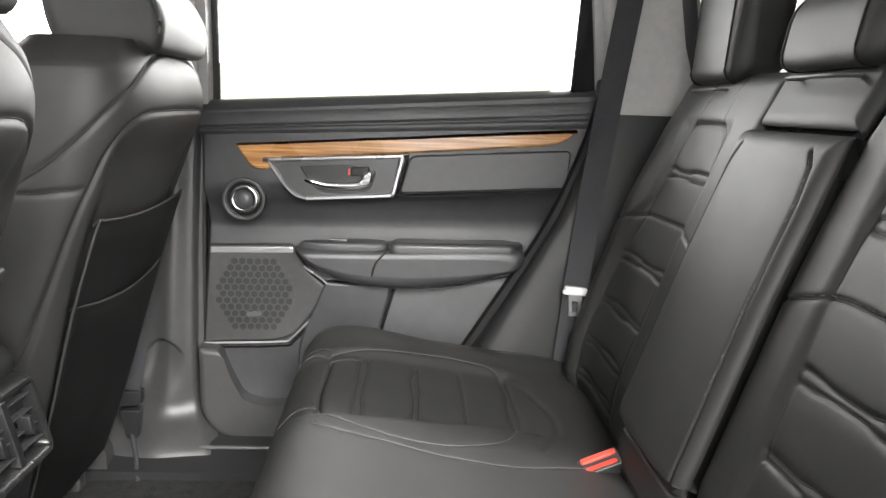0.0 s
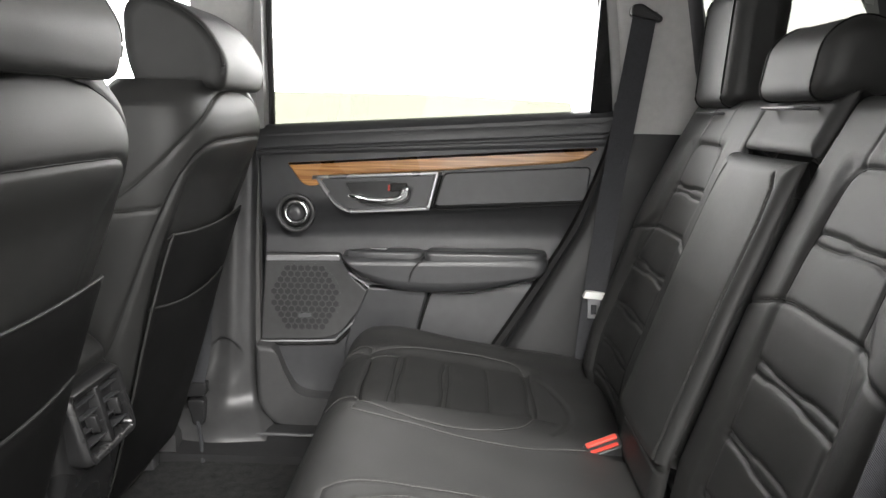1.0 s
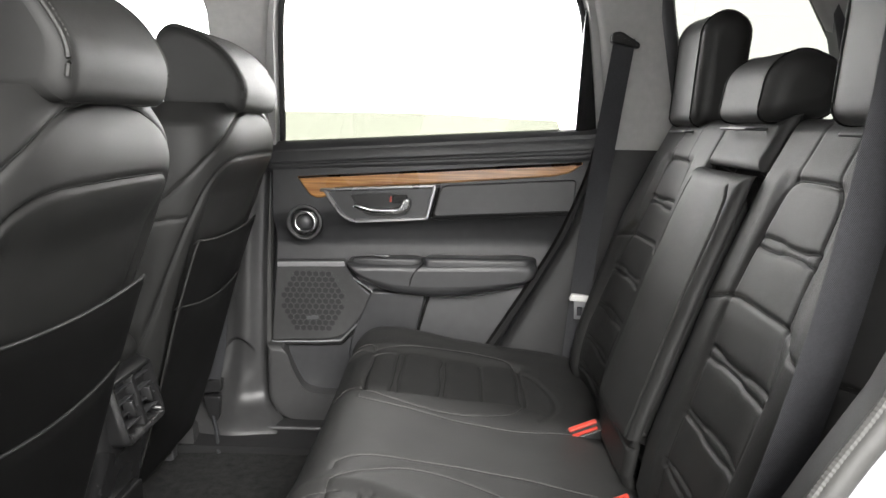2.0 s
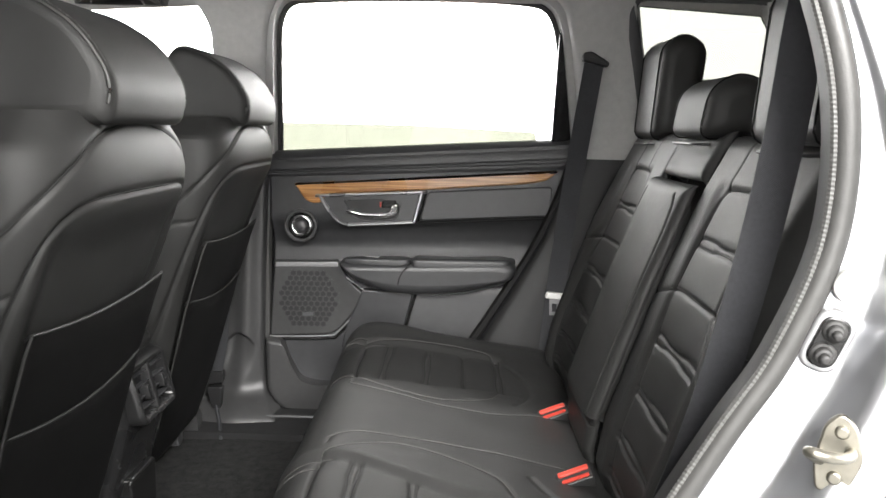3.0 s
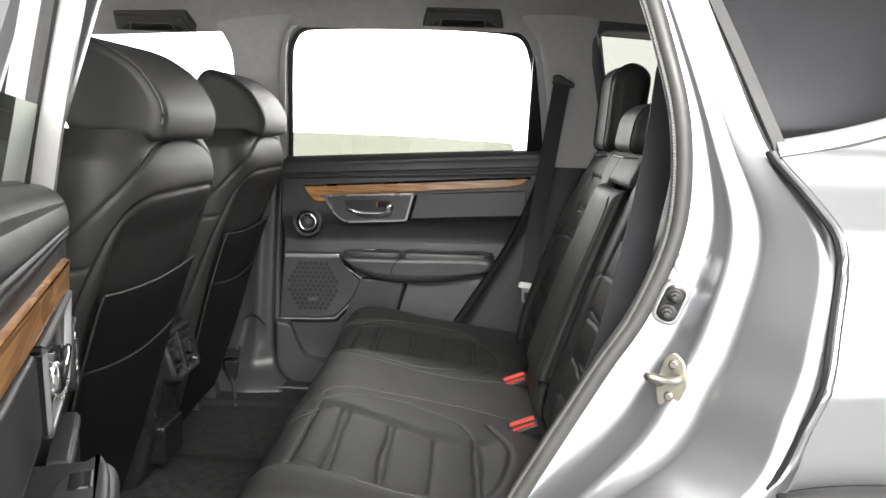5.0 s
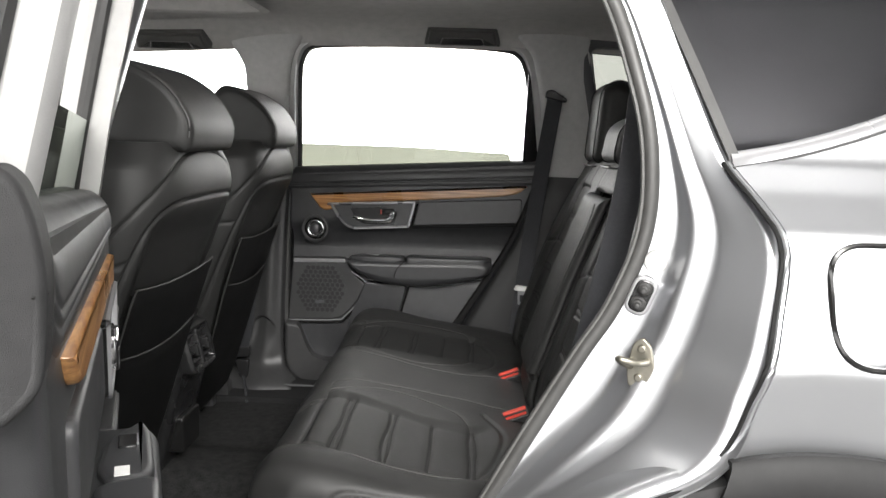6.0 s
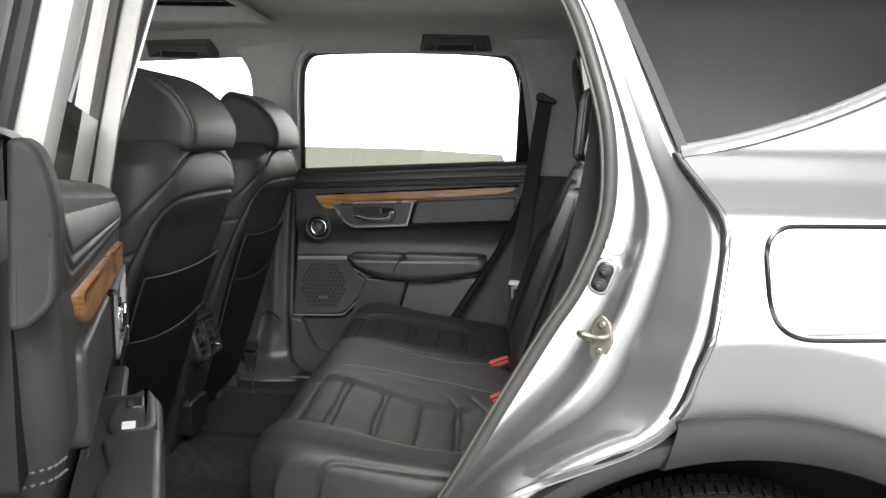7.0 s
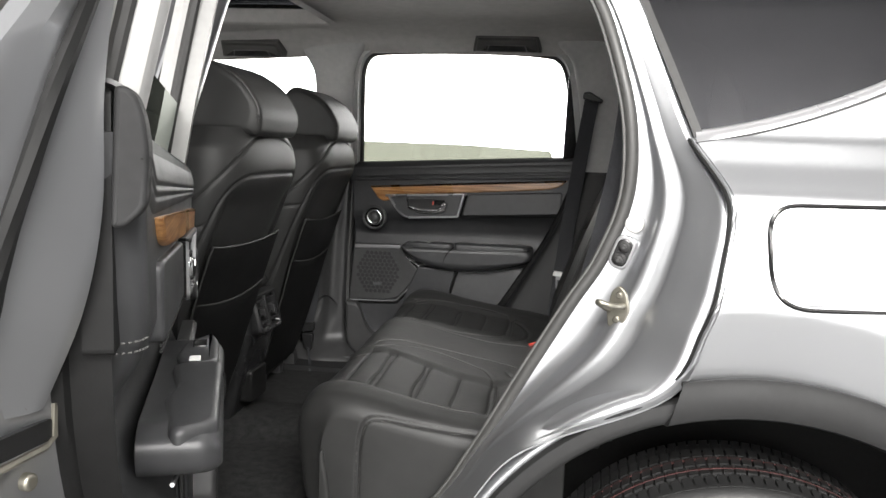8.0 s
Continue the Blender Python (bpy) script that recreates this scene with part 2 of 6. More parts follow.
def puff(outline, axis, a0, a1, r0=0.0, r1=0.0, seg=4, squash=1.0):
    """Solid of an outline between a0 and a1 along an axis, its rims rounded by r0 at a0 and r1 at a1."""
    p = np.array(outline, float)
    if area2(p) < 0:
        p = p[::-1]
    s = 1 if a1 > a0 else -1
    rings = []
    for k in range(seg + 1 if r0 else 1):
        if r0:
            th = math.pi / 2 * k / seg
            rings.append(((shrink if r0 > 0.009 else inset)(p, r0 * (1 - math.sin(th)) * squash), a0 + s * r0 * (1 - math.cos(th))))
        else:
            rings.append((p, a0))
    for k in range(seg + 1 if r1 else 1):
        if r1:
            th = math.pi / 2 * (1 - k / seg)
            rings.append(((shrink if r1 > 0.009 else inset)(p, r1 * (1 - math.sin(th)) * squash), a1 - s * r1 * (1 - math.cos(th))))
        else:
            rings.append((p, a1))
    n = len(p)
    v = np.vstack([put(axis, q, h) for q, h in rings])
    f = []
    for i in range(len(rings) - 1):
        for j in range(n):
            k = (j + 1) % n
            f.append((i * n + j, i * n + k, (i + 1) * n + k, (i + 1) * n + j))
    f.append(tuple(range(n - 1, -1, -1)))
    f.append(tuple((len(rings) - 1) * n + j for j in range(n)))
    flip = (s < 0) ^ (axis == "y")
    if flip:
        f = [tuple(reversed(q)) for q in f]
    return Geo().add(v, f)


def sheet(P, thick=0.0, flip=False, close=False):
    """Surface over a grid of points; thick: a second skin behind it, with rims. close: joins the last column to the first."""
    P = np.array(P, float)
    nu, nv = P.shape[:2]
    f = []
    for i in range(nu - 1):
        for j in range(nv if close else nv - 1):
            k = (j + 1) % nv
            f.append((i * nv + j, (i + 1) * nv + j, (i + 1) * nv + k, i * nv + k))
    v = P.reshape(-1, 3)
    if thick:
        N = normals(P)
        if flip:
            N = -N
        back = (P - N * thick).reshape(-1, 3)
        o = nu * nv
        g = [tuple(i + o for i in reversed(q)) for q in f]
        rim = [i * nv for i in range(nu)] + [(nu - 1) * nv + j for j in range(1, nv)] + [i * nv + nv - 1 for i in range(nu - 2, -1, -1)] + [j for j in range(nv - 2, 0, -1)]
        h = []
        for a, b in zip(rim, rim[1:] + rim[:1]):
            h.append((b, a, a + o, b + o))
        f = f + g + h
        v = np.vstack([v, back])
    if flip:
        f = [tuple(reversed(q)) for q in f]
    return Geo().add(v, f)


def normals(P):
    du = np.gradient(P, axis=0)
    dv = np.gradient(P, axis=1)
    N = np.cross(du, dv)
    return N / np.maximum(np.linalg.norm(N, axis=2), 1e-9)[..., None]


def seg_dist(Q, poly):
    """Distance of the points Q to a polyline, in two dimensions."""
    poly = np.array(poly, float)
    best = np.full(Q.shape[:-1], 1e9)
    for a, b in zip(poly[:-1], poly[1:]):
        ab = b - a
        t = np.clip(((Q - a) @ ab) / max(ab @ ab, 1e-12), 0, 1)
        best = np.minimum(best, np.linalg.norm(Q - (a + t[..., None] * ab), axis=-1))
    return best


def groove(P, Q, seams, sign=1):
    """Press seams into a surface: seams are (polyline, width, depth) in the flat coordinates Q."""
    h = np.zeros(P.shape[:2])
    for poly, w, d in seams:
        poly = np.array(poly, float)
        lo, hi = poly.min(0) - 3.5 * w, poly.max(0) + 3.5 * w
        near = np.all((Q > lo) & (Q < hi), axis=-1)
        if near.any():
            r = seg_dist(Q[near], poly)
            h[near] -= d * np.exp(-(r / w) ** 2)
    return P + normals(P) * (sign * h)[..., None]


def lay(P, Q, poly, step):
    """Places and normals on the surface along a seam."""
    poly = np.array(poly, float)
    poly = line(poly, max(3, int(np.sum(np.linalg.norm(np.diff(poly, axis=0), axis=1)) / step)))
    lo, hi = poly.min(0) - 0.012, poly.max(0) + 0.012
    near = np.all((Q > lo) & (Q < hi), axis=-1)
    fq, fp, fn = Q[near], P[near], normals(P)[near]
    out = []
    for q in poly:
        d = np.sum((fq - q) ** 2, 1)
        k = np.argpartition(d, 4)[:4]
        w = 1 / (d[k] + 1e-7)
        w /= w.sum()
        if d[k].min() < 0.012 ** 2:
            out.append((w @ fp[k], fn[k[0]]))
    return out


def seam_lines(P, Q, polys, r=0.0012, sign=1):
    """Thin sewn lines lying in their seams."""
    g = Geo()
    for poly in polys:
        at = lay(P, Q, poly, 0.005)
        pts = np.array([a - n * sign * 0.0004 for a, n in at])
        if len(pts) < 4:
            continue
        jump = np.linalg.norm(np.diff(pts, axis=0), axis=1) > 0.03
        if jump.any():
            continue
        pts[1:-1] = (pts[:-2] + pts[1:-1] * 2 + pts[2:]) / 4
        t = tube(pts, r, 5)
        g.add(t.v, t.f)
    return g


def tube(path, r, n=8, closed=False, flat=1.0, up=(0, 0, 1)):
    """Round bar along points."""
    p = np.array(path, float)
    k = len(p)
    T = np.gradient(p, axis=0)
    if closed:
        T = (np.roll(p, -1, 0) - np.roll(p, 1, 0))
    T /= np.maximum(np.linalg.norm(T, axis=1), 1e-9)[:, None]
    up = np.array(up, float)
    A = np.cross(T, up)
    bad = np.linalg.norm(A, axis=1) < 0.05
    A[bad] = np.cross(T[bad], (1.0, 0.0, 0.0))
    A /= np.linalg.norm(A, axis=1)[:, None]
    B = np.cross(A, T)
    rr = np.full(k, r) if np.isscalar(r) else np.array(r)
    v = []
    for i in range(k):
        for j in range(n):
            t = 2 * math.pi * j / n
            v.append(p[i] + rr[i] * (A[i] * math.cos(t) + B[i] * math.sin(t) * flat))
    f = []
    for i in range(k if closed else k - 1):
        a, b = i * n, ((i + 1) % k) * n
        for j in range(n):
            m = (j + 1) % n
            f.append((a + j, b + j, b + m, a + m))
    if not closed:
        f.append(tuple(range(n)))
        f.append(tuple((k - 1) * n + j for j in range(n - 1, -1, -1)))
    g = Geo().add(v, [tuple(reversed(q)) for q in f])
    return g


def ribbon(path, across, width, thick):
    """Flat band along points; across: its width's direction, one or one a point."""
    p = np.array(path, float)
    a = np.array(across, float)
    a = np.broadcast_to(a, p.shape) / np.linalg.norm(np.broadcast_to(a, p.shape), axis=1)[:, None]
    P = np.stack([p + a * (width * s) for s in np.linspace(-0.5, 0.5, 7)], 1)
    return sheet(P, thick)


def ring(c, axis, r0, r1, h0, h1, n=28, rim=0.0):
    """Flat ring (tube with thick walls) round an axis through c, between radii r0 < r1 and heights h0, h1."""
    prof = [(r0, h0), (r1, h0), (r1, h1), (r0, h1)]
    prof = rounded(prof, rim, 3) if rim else np.array(prof)
    k = len(prof)
    v, f = [], []
    for i in range(n):
        t = 2 * math.pi * i / n
        for r, h in prof:
            a, b = r * math.cos(t), r * math.sin(t)
            d = {"x": (h, a, b), "y": (a, h, b), "z": (a, b, h)}[axis]
            v.append([c[j] + d[j] for j in range(3)])
    for i in range(n):
        a, b = i * k, ((i + 1) % n) * k
        for j in range(k):
            m = (j + 1) % k
            f.append((a + j, b + j, b + m, a + m))
    g = Geo().add(v, f)
    return g


def circle(cx, cy, r, n=24):
    return np.array([(cx + r * math.cos(2 * math.pi * i / n), cy + r * math.sin(2 * math.pi * i / n)) for i in range(n)])


def smooth01(x, a, b):
    t = np.clip((x - a) / (b - a), 0, 1)
    return t * t * (3 - 2 * t)


def stitches(P, Q, poly, step=0.0075, length=0.0052, r=0.0007, offset=0.0, out=1):
    """Thread dashes along a seam lying on a surface."""
    g = Geo()
    at = lay(P, Q, poly, step)
    for (a, na), (b, nb) in zip(at[:-1], at[1:]):
        na = na * out
        d = b - a
        L = np.linalg.norm(d)
        if L < 1e-5 or L > 3 * step:
            continue
        d /= L
        s = np.cross(na, d)
        c0, c1 = a + na * 0.0010 + s * offset, a + d * length + na * 0.0010 + s * offset
        v = [c0 - s * r, c0 + s * r, c1 + s * r, c1 - s * r, c0 + na * r * 1.6, c1 + na * r * 1.6]
        g.add(v, [(0, 4, 5, 3), (1, 2, 5, 4), (0, 1, 4), (3, 5, 2)])
    return g

# ---- studio ----
GROUND = -0.075
g = Geo().add([(-30, -30, GROUND), (30, -30, GROUND), (30, 30, GROUND), (-30, 30, GROUND)], [(0, 1, 2, 3)])
tagged(g.make("ground", CONCRETE, smooth=False), "smooth grey painted studio floor", "floor", kind="structure")
# unseen ceiling added to give glass and paint a darker reflection
g = Geo().add([(-4.95, -5.55, 4.1), (8.05, -5.55, 4.1), (8.05, 5.55, 4.1), (-4.95, 5.55, 4.1)], [(3, 2, 1, 0)])
tagged(g.make("ceiling", CEIL_PAINT, smooth=False), "added grey ceiling over the car, unseen", "ceiling", kind="structure")
# room walls added round the car: glowing stretches light it, dark ones limit it
for nm, c, s_, mt, lab in (("wall_south", (-0.55, -5.56), (3.95, 0.06), LIGHT_WALL_FAR, "evenly glowing white studio wall"), ("wall_south_plain", (-4.70, -5.56), (0.20, 0.06), WALL_PAINT, "added dark grey wall limiting the light, unseen"), ("wall_south_plain", (5.70, -5.56), (2.30, 0.06), WALL_PAINT, "added dark grey wall limiting the light, unseen"),
                           ("wall_north", (-0.45, 5.56), (4.45, 0.06), LIGHT_WALL, "evenly glowing white studio wall"), ("wall_north_plain", (6.0, 5.56), (2.0, 0.06), WALL_PAINT, "added dark grey wall limiting the light, unseen"), ("wall_west", (-4.96, 0), (0.06, 5.62), WALL_PALE, "added grey end wall limiting the light, unseen"), ("wall_east", (8.06, 0), (0.06, 5.62), WALL_PAINT, "added grey end wall limiting the light, unseen")):
    o = np.array([(c[0] - s_[0], c[1] - s_[1]), (c[0] + s_[0], c[1] - s_[1]), (c[0] + s_[0], c[1] + s_[1]), (c[0] - s_[0], c[1] + s_[1])])
    tagged(puff(o, "z", GROUND, 4.1).make(nm, mt, smooth=False), lab, "wall", kind="structure")

# ---- car shell, driver's side ----
BODY_Z = [0.30, 0.50, 0.70, 0.80, 0.92, 1.02, 1.10, 1.118, 1.135, 1.165, 1.21, 1.30, 1.45, 1.60]
BODY_Y = [0.87, 0.900, 0.912, 0.905, 0.886, 0.870, 0.858, 0.851, 0.834, 0.808, 0.757, 0.715, 0.66, 0.57]


def side_y(z):
    """Half width of the body at a height."""
    return np.interp(z, BODY_Z, BODY_Y)


car = thing("car_body", (0.6, 0.0, 0.0), "silver crossover car body with open rear door opening", "car")

# door opening: seal line and outer panel edge, top to sill
SEAL_LINE = [(-0.42, -0.60, 1.535), (0.12, -0.60, 1.555), (0.27, -0.62, 1.535), (0.337, -0.66, 1.456), (0.383, -0.68, 1.336), (0.408, -0.698, 1.225), (0.409, -0.70, 1.10),
             (0.370, -0.70, 0.985), (0.320, -0.70, 0.90), (0.240, -0.70, 0.756), (0.162, -0.70, 0.612), (0.07, -0.695, 0.472),
             (-0.06, -0.69, 0.41), (-0.45, -0.69, 0.40)]
EDGE_LINE = [(-0.40, -0.635, 1.60), (0.16, -0.635, 1.61), (0.345, -0.645, 1.57), (0.415, -0.672, 1.46), (0.463, -0.70, 1.345), (0.518, -0.748, 1.207), (0.573, -0.832, 1.105),
             (0.563, -0.870, 0.99), (0.540, -0.888, 0.90), (0.482, -0.907, 0.790), (0.25, -0.910, 0.68), (0.15, -0.910, 0.56),
             (0.0, -0.90, 0.42), (-0.45, -0.90, 0.36)]
si, so = cr(SEAL_LINE, 120), cr(EDGE_LINE, 120)
SECTION = [(0, 0), (0.02, 0.03), (0.05, 0.04), (0.20, 0.065), (0.30, 0.10), (0.335, 0.13), (0.355, 0.185), (0.375, 0.28), (0.395, 0.345), (0.43, 0.378), (0.50, 0.405),
           (0.57, 0.44), (0.605, 0.47), (0.63, 0.515), (0.70, 0.62), (0.80, 0.76), (0.875, 0.868), (0.90, 0.892), (0.93, 0.905), (0.96, 0.915), (0.985, 0.94), (1.0, 1.0)]
sec = cr(SECTION, 130)
ex = np.array([1.0, 0, 1.0])
ey = np.array([0, 1.0, 0])
d = so - si
P = si[:, None, :] + d[:, None, :] * (sec[None, :, :1] * ex + sec[None, :, 1:] * ey)
sheet(P, 0.003).make("door_jamb", PAINT, car, "bright silver painted door jamb")

# rubber seal round the opening
seal = si + np.array([0.008, -0.006, 0])
tube(cr(seal, 260), 0.0125, 10, up=(0, 1, 0)).make("door_seal", SEAL, car, "dark grey rubber weatherstrip")
bead = cr(si + np.array([-0.006, -0.010, 0]), 2200)
ribs = 0.0034 * (1 + 0.13 * np.sin(np.arange(2200) * 2 * math.pi / 4))
tube(bead, ribs, 6, up=(0, 1, 0)).make("seal_lip", BEAD, car, "ribbed pale grey lip of the weatherstrip")

# rear quarter panel
WHEEL = (0.63, 0.27)
edge = so[(so[:, 2] < 1.207) & (so[:, 2] > 0.789) & (so[:, 0] > 0.3)]
ez, exx = edge[::-1, 2], edge[::-1, 0]


GLASS_LINE = cr([(0.44, 1.195), (0.50, 1.203), (0.60, 1.222), (0.70, 1.2505), (0.80, 1.288), (0.92, 1.340), (1.08, 1.392), (1.3, 1.428), (1.7, 1.45)], 120)


def glass_line(x):
    return np.interp(x, GLASS_LINE[:, 0], GLASS_LINE[:, 1])


def arch_top(x):
    return WHEEL[1] + np.sqrt(np.maximum(0.558 ** 2 - (x - WHEEL[0]) ** 2, 0.12 ** 2))


nu, nv = 70, 60
x = np.tile(np.linspace(0.5, 1.75, nu)[:, None], (1, nv))
v = np.linspace(0, 1, nv)[None, :]
for _ in range(8):
    z = arch_top(x) + (glass_line(x) - arch_top(x)) * v
    x0 = np.interp(z, ez, exx)
    x = x0 + (1.75 - x0) * (np.linspace(0, 1, nu)[:, None] ** 1.15)
y = side_y(z)
# haunch over the wheel and a crease at mid height
y = y - 0.02 * smooth01(x, 0.9, 1.75)
rad = np.hypot(x - WHEEL[0], z - WHEEL[1])
y = y + 0.016 * smooth01(rad, 0.80, 0.665) - 0.030 * np.clip((0.672 - rad) / 0.112, 0, 1)
P = np.stack([x, -y, z], 2)
sheet(P, 0.003, flip=True).make("quarter_panel", PAINT, car, "silver rear quarter panel")
# panel's front edge turned in, with the dark gap beside it
lip = P[0] + np.array([-0.003, 0.004, 0])
tube(cr(lip, 80), 0.0045, 8).make("panel_edge", PAINT, car)
tube(cr(lip + np.array([-0.0065, 0.001, 0]), 80), 0.0036, 6).make("panel_gap", SEAL_BLACK, car)

# fuel flap: a panel of its own in a dark gap
fo = rounded([(0.625, 1.105), (1.0, 1.112), (1.0, 0.95), (0.632, 0.945)], [0.045, 0.045, 0.045, 0.06], 8)


def on_panel(o, lift):
    o = np.array(o)
    zz = o[:, 1]
    rd = np.hypot(o[:, 0] - WHEEL[0], zz - WHEEL[1])
    yy = side_y(zz) + 0.016 * smooth01(rd, 0.80, 0.665) - 0.030 * np.clip((0.672 - rd) / 0.112, 0, 1) - 0.02 * smooth01(o[:, 0], 0.9, 1.75)
    return np.stack([o[:, 0], -(yy + lift), zz], 1)


tube(on_panel(fo, 0.0034), 0.0040, 6, closed=True).make("flap_gap", GLOSSY, car)
fi = inset(fo[::-1] if area2(fo) < 0 else fo, 0.005)
cx, cz = fi.mean(0)
rows = [on_panel(np.array([cx, cz]) + (fi - np.array([cx, cz])) * k, 0.0034 if k > 0.97 else 0.0050) for k in (1.0, 0.96, 0.8, 0.6, 0.4, 0.2, 0.02)]
sheet(np.array(rows), 0, close=True).make("fuel_flap", PAINT, car, "silver fuel filler flap")

# wheel arch cladding
th = np.radians(np.concatenate([np.linspace(200, 109.5, 50), [107.3, 106.7], np.linspace(104.5, -20, 60)]))
rows = []
arc = th
for rr, yy in ((0.562, -0.900), (0.563, -0.915), (0.556, -0.923), (0.53, -0.928), (0.512, -0.928), (0.502, -0.924), (0.497, -0.912), (0.498, -0.86)):
    k = rr - 0.030 * (arc > radians(107.0)) * (rr - 0.497) / 0.066
    lean = radians(np.interp(rr, [0.497, 0.562], [0.6, -3.6]))
    th = arc + lean * np.exp(-((arc - radians(107)) / radians(16)) ** 2)
    inset_ = 0.016 * (arc > radians(107.0))
    rows.append(np.stack([WHEEL[0] + k * np.cos(th), yy + inset_ * (yy < -0.89), WHEEL[1] + k * np.sin(th)], 1))
sheet(np.array(rows)).make("arch_cladding", CLADDING, car, "dark grey textured plastic wheel arch cladding")
# painted lip of the door opening above the narrower front part of the cladding
la = np.radians(np.linspace(160, 107.6, 50))
rows = []
for rr, yy in ((0.518, -0.876), (0.530, -0.886), (0.536, -0.888), (0.543, -0.885), (0.549, -0.876), (0.553, -0.856), (0.555, -0.820)):
    lean = radians(np.interp(rr, [0.497, 0.562], [0.6, -3.6])) * np.exp(-((la - radians(107)) / radians(16)) ** 2)
    rows.append(np.stack([WHEEL[0] + rr * np.cos(la + lean), np.full(len(la), yy), WHEEL[1] + rr * np.sin(la + lean)], 1))
sheet(np.array(rows), 0.002).make("arch_lip", PAINT, car, "silver lip above the arch cladding")
rows = []
th = arc
for rr, yy in ((0.51, -0.87), (0.52, -0.60), (0.48, -0.55), (0.02, -0.55)):
    rows.append(np.stack([WHEEL[0] + rr * np.cos(th), np.full(len(th), yy), WHEEL[1] + rr * np.sin(th)], 1))
sheet(np.array(rows)).make("wheel_liner", LINER, car)
sill = puff(rounded([(-0.93, 0.30), (-0.93, 0.40), (-0.89, 0.44), (-0.66, 0.43), (-0.66, 0.24), (-0.86, 0.24)], 0.02), "x", -1.4, 0.24)
sill.make("sill_cladding", CLADDING, car)

# rear side glass with its frame
n = 40
gx = np.linspace(0.525, 1.5, n)
zb, zt = glass_line(gx) + 0.012, np.interp(gx, [0.3, 0.8, 1.5], [1.60, 1.585, 1.54])
front = lambda q: np.interp(q, [1.207, 1.345, 1.46, 1.57], [0.528, 0.473, 0.425, 0.36])
rows = []
for k in np.linspace(0, 1, 24):
    zz = zb + (zt - zb) * k
    xx = front(zz[0]) + 0.002 + (gx - gx[0]) / (gx[-1] - gx[0]) * (1.5 - front(zz[0]))
    zz = glass_line(xx) + 0.012 + (zt - zb) * k
    rows.append(np.stack([xx, -(np.interp(zz, [1.2, 1.30, 1.45, 1.6], [0.7425, 0.7055, 0.650, 0.585])), zz], 1))
gl = sheet(np.array(rows), 0.004)
gl.make("quarter_glass", PRIVACY, car, "dark privacy glass pane")
bx = np.linspace(0.520, 1.6, 90)
bz = glass_line(bx)
band = np.stack([np.stack([bx, -(side_y(bz + k) + o), bz + k], 1) for k, o in ((-0.004, 0.001), (-0.004, 0.006), (0.003, 0.008), (0.013, 0.004), (0.016, -0.004))], 0)
sheet(band).make("chrome_strip", SILVER, car, "satin chrome strip under the side glass")
tube(np.stack([bx, -(side_y(bz - 0.006) + 0.002), bz - 0.007], 1), 0.003, 6).make("glass_gasket", RUBBER, car)
pz = np.linspace(1.188, 1.57, 30)
pp = np.stack([front(pz) - 0.004, -np.interp(pz, [1.2, 1.30, 1.45, 1.6], [0.752, 0.716, 0.660, 0.590]), pz], 1)
ribbon(pp + np.array([0.004, 0, 0]), (1, -0.15, 0), 0.016, 0.010).make("pillar_moulding", RUBBER, car, "black rubber moulding at the side glass")

# door lock striker on the jamb
def bolt(c, axis, r, h):
    g = puff(circle(c[0], c[2], r, 12), "y", c[1], c[1] - h, 0, r * 0.35, 3)
    return g


def on_jamb(g, c, turn):
    """Place a piece built in its own frame: x across the plate, y out of it (minus: towards the eye), z up."""
    m = Matrix.Translation(c) @ Euler((0, 0, radians(turn))).to_matrix().to_4x4()
    g.v = [tuple(m @ Vector(q)) for q in g.v]
    return g


sc, sturn = (0.408, -0.770, 0.908), -24
pl = 0.95 * rounded([(-0.018, -0.040), (0.010, -0.036), (0.022, -0.004), (0.014, 0.030), (0.0, 0.042), (-0.014, 0.030), (-0.022, -0.010)], 0.008, 4)
striker = on_jamb(puff(pl, "y", 0.003, -0.003, 0, 0.002, 2), sc, sturn).make("striker_plate", STEEL, car, "zinc-plated steel door striker")
loop = cr([(0.010, 0.0, 0.004), (0.009, -0.012, 0.004), (0.002, -0.026, 0.006), (-0.010, -0.036, 0.009), (-0.022, -0.040, 0.012), (-0.026, -0.034, 0.010), (-0.022, -0.024, 0.004), (-0.016, -0.010, -0.004), (-0.014, 0.0, -0.006)], 44)
on_jamb(tube(loop, 0.0052, 10), sc, sturn).make("striker_loop", STEEL, striker)
for bx_, bz_ in ((-0.002, -0.022), (0.001, 0.022)):
    on_jamb(bolt((bx_, -0.002, bz_), "y", 0.0065, 0.005), sc, sturn).make("screw", STEEL, striker)

# wiring grommet and the cap above it
def tilted(g, c, rx, rz, ry=0):
    m = Matrix.Translation(c) @ Euler((radians(rx), radians(ry), radians(rz))).to_matrix().to_4x4()
    g.v = [tuple(m @ Vector(p)) for p in g.v]
    return g


gc = (0.414, -0.716, 1.000)
oval = lambda w, h: rounded([(-w, -h), (w, -h), (w, h), (-w, h)], w * 0.98, 8)
g = tilted(puff(oval(0.0190, 0.0320), "y", 0.004, -0.006, 0, 0.003, 3), gc, 4, -14, 20)
grommet = g.make("wiring_grommet_plate", SILVER, car, "oval door switch plate with rubber plugs")
for dz, rr in ((0.0125, 0.0115), (-0.0125, 0.0125)):
    g = Geo()
    for r_, h_ in ((rr, -0.012), (rr * 0.7, -0.020), (rr * 0.42, -0.028)):
        q = puff(circle(0, dz, r_, 18), "y", 0, h_, 0, 0.003, 3)
        g.add(q.v, q.f)
    tilted(g, gc, 4, -14, 20).make("rubber_plug", RUBBER, grommet)
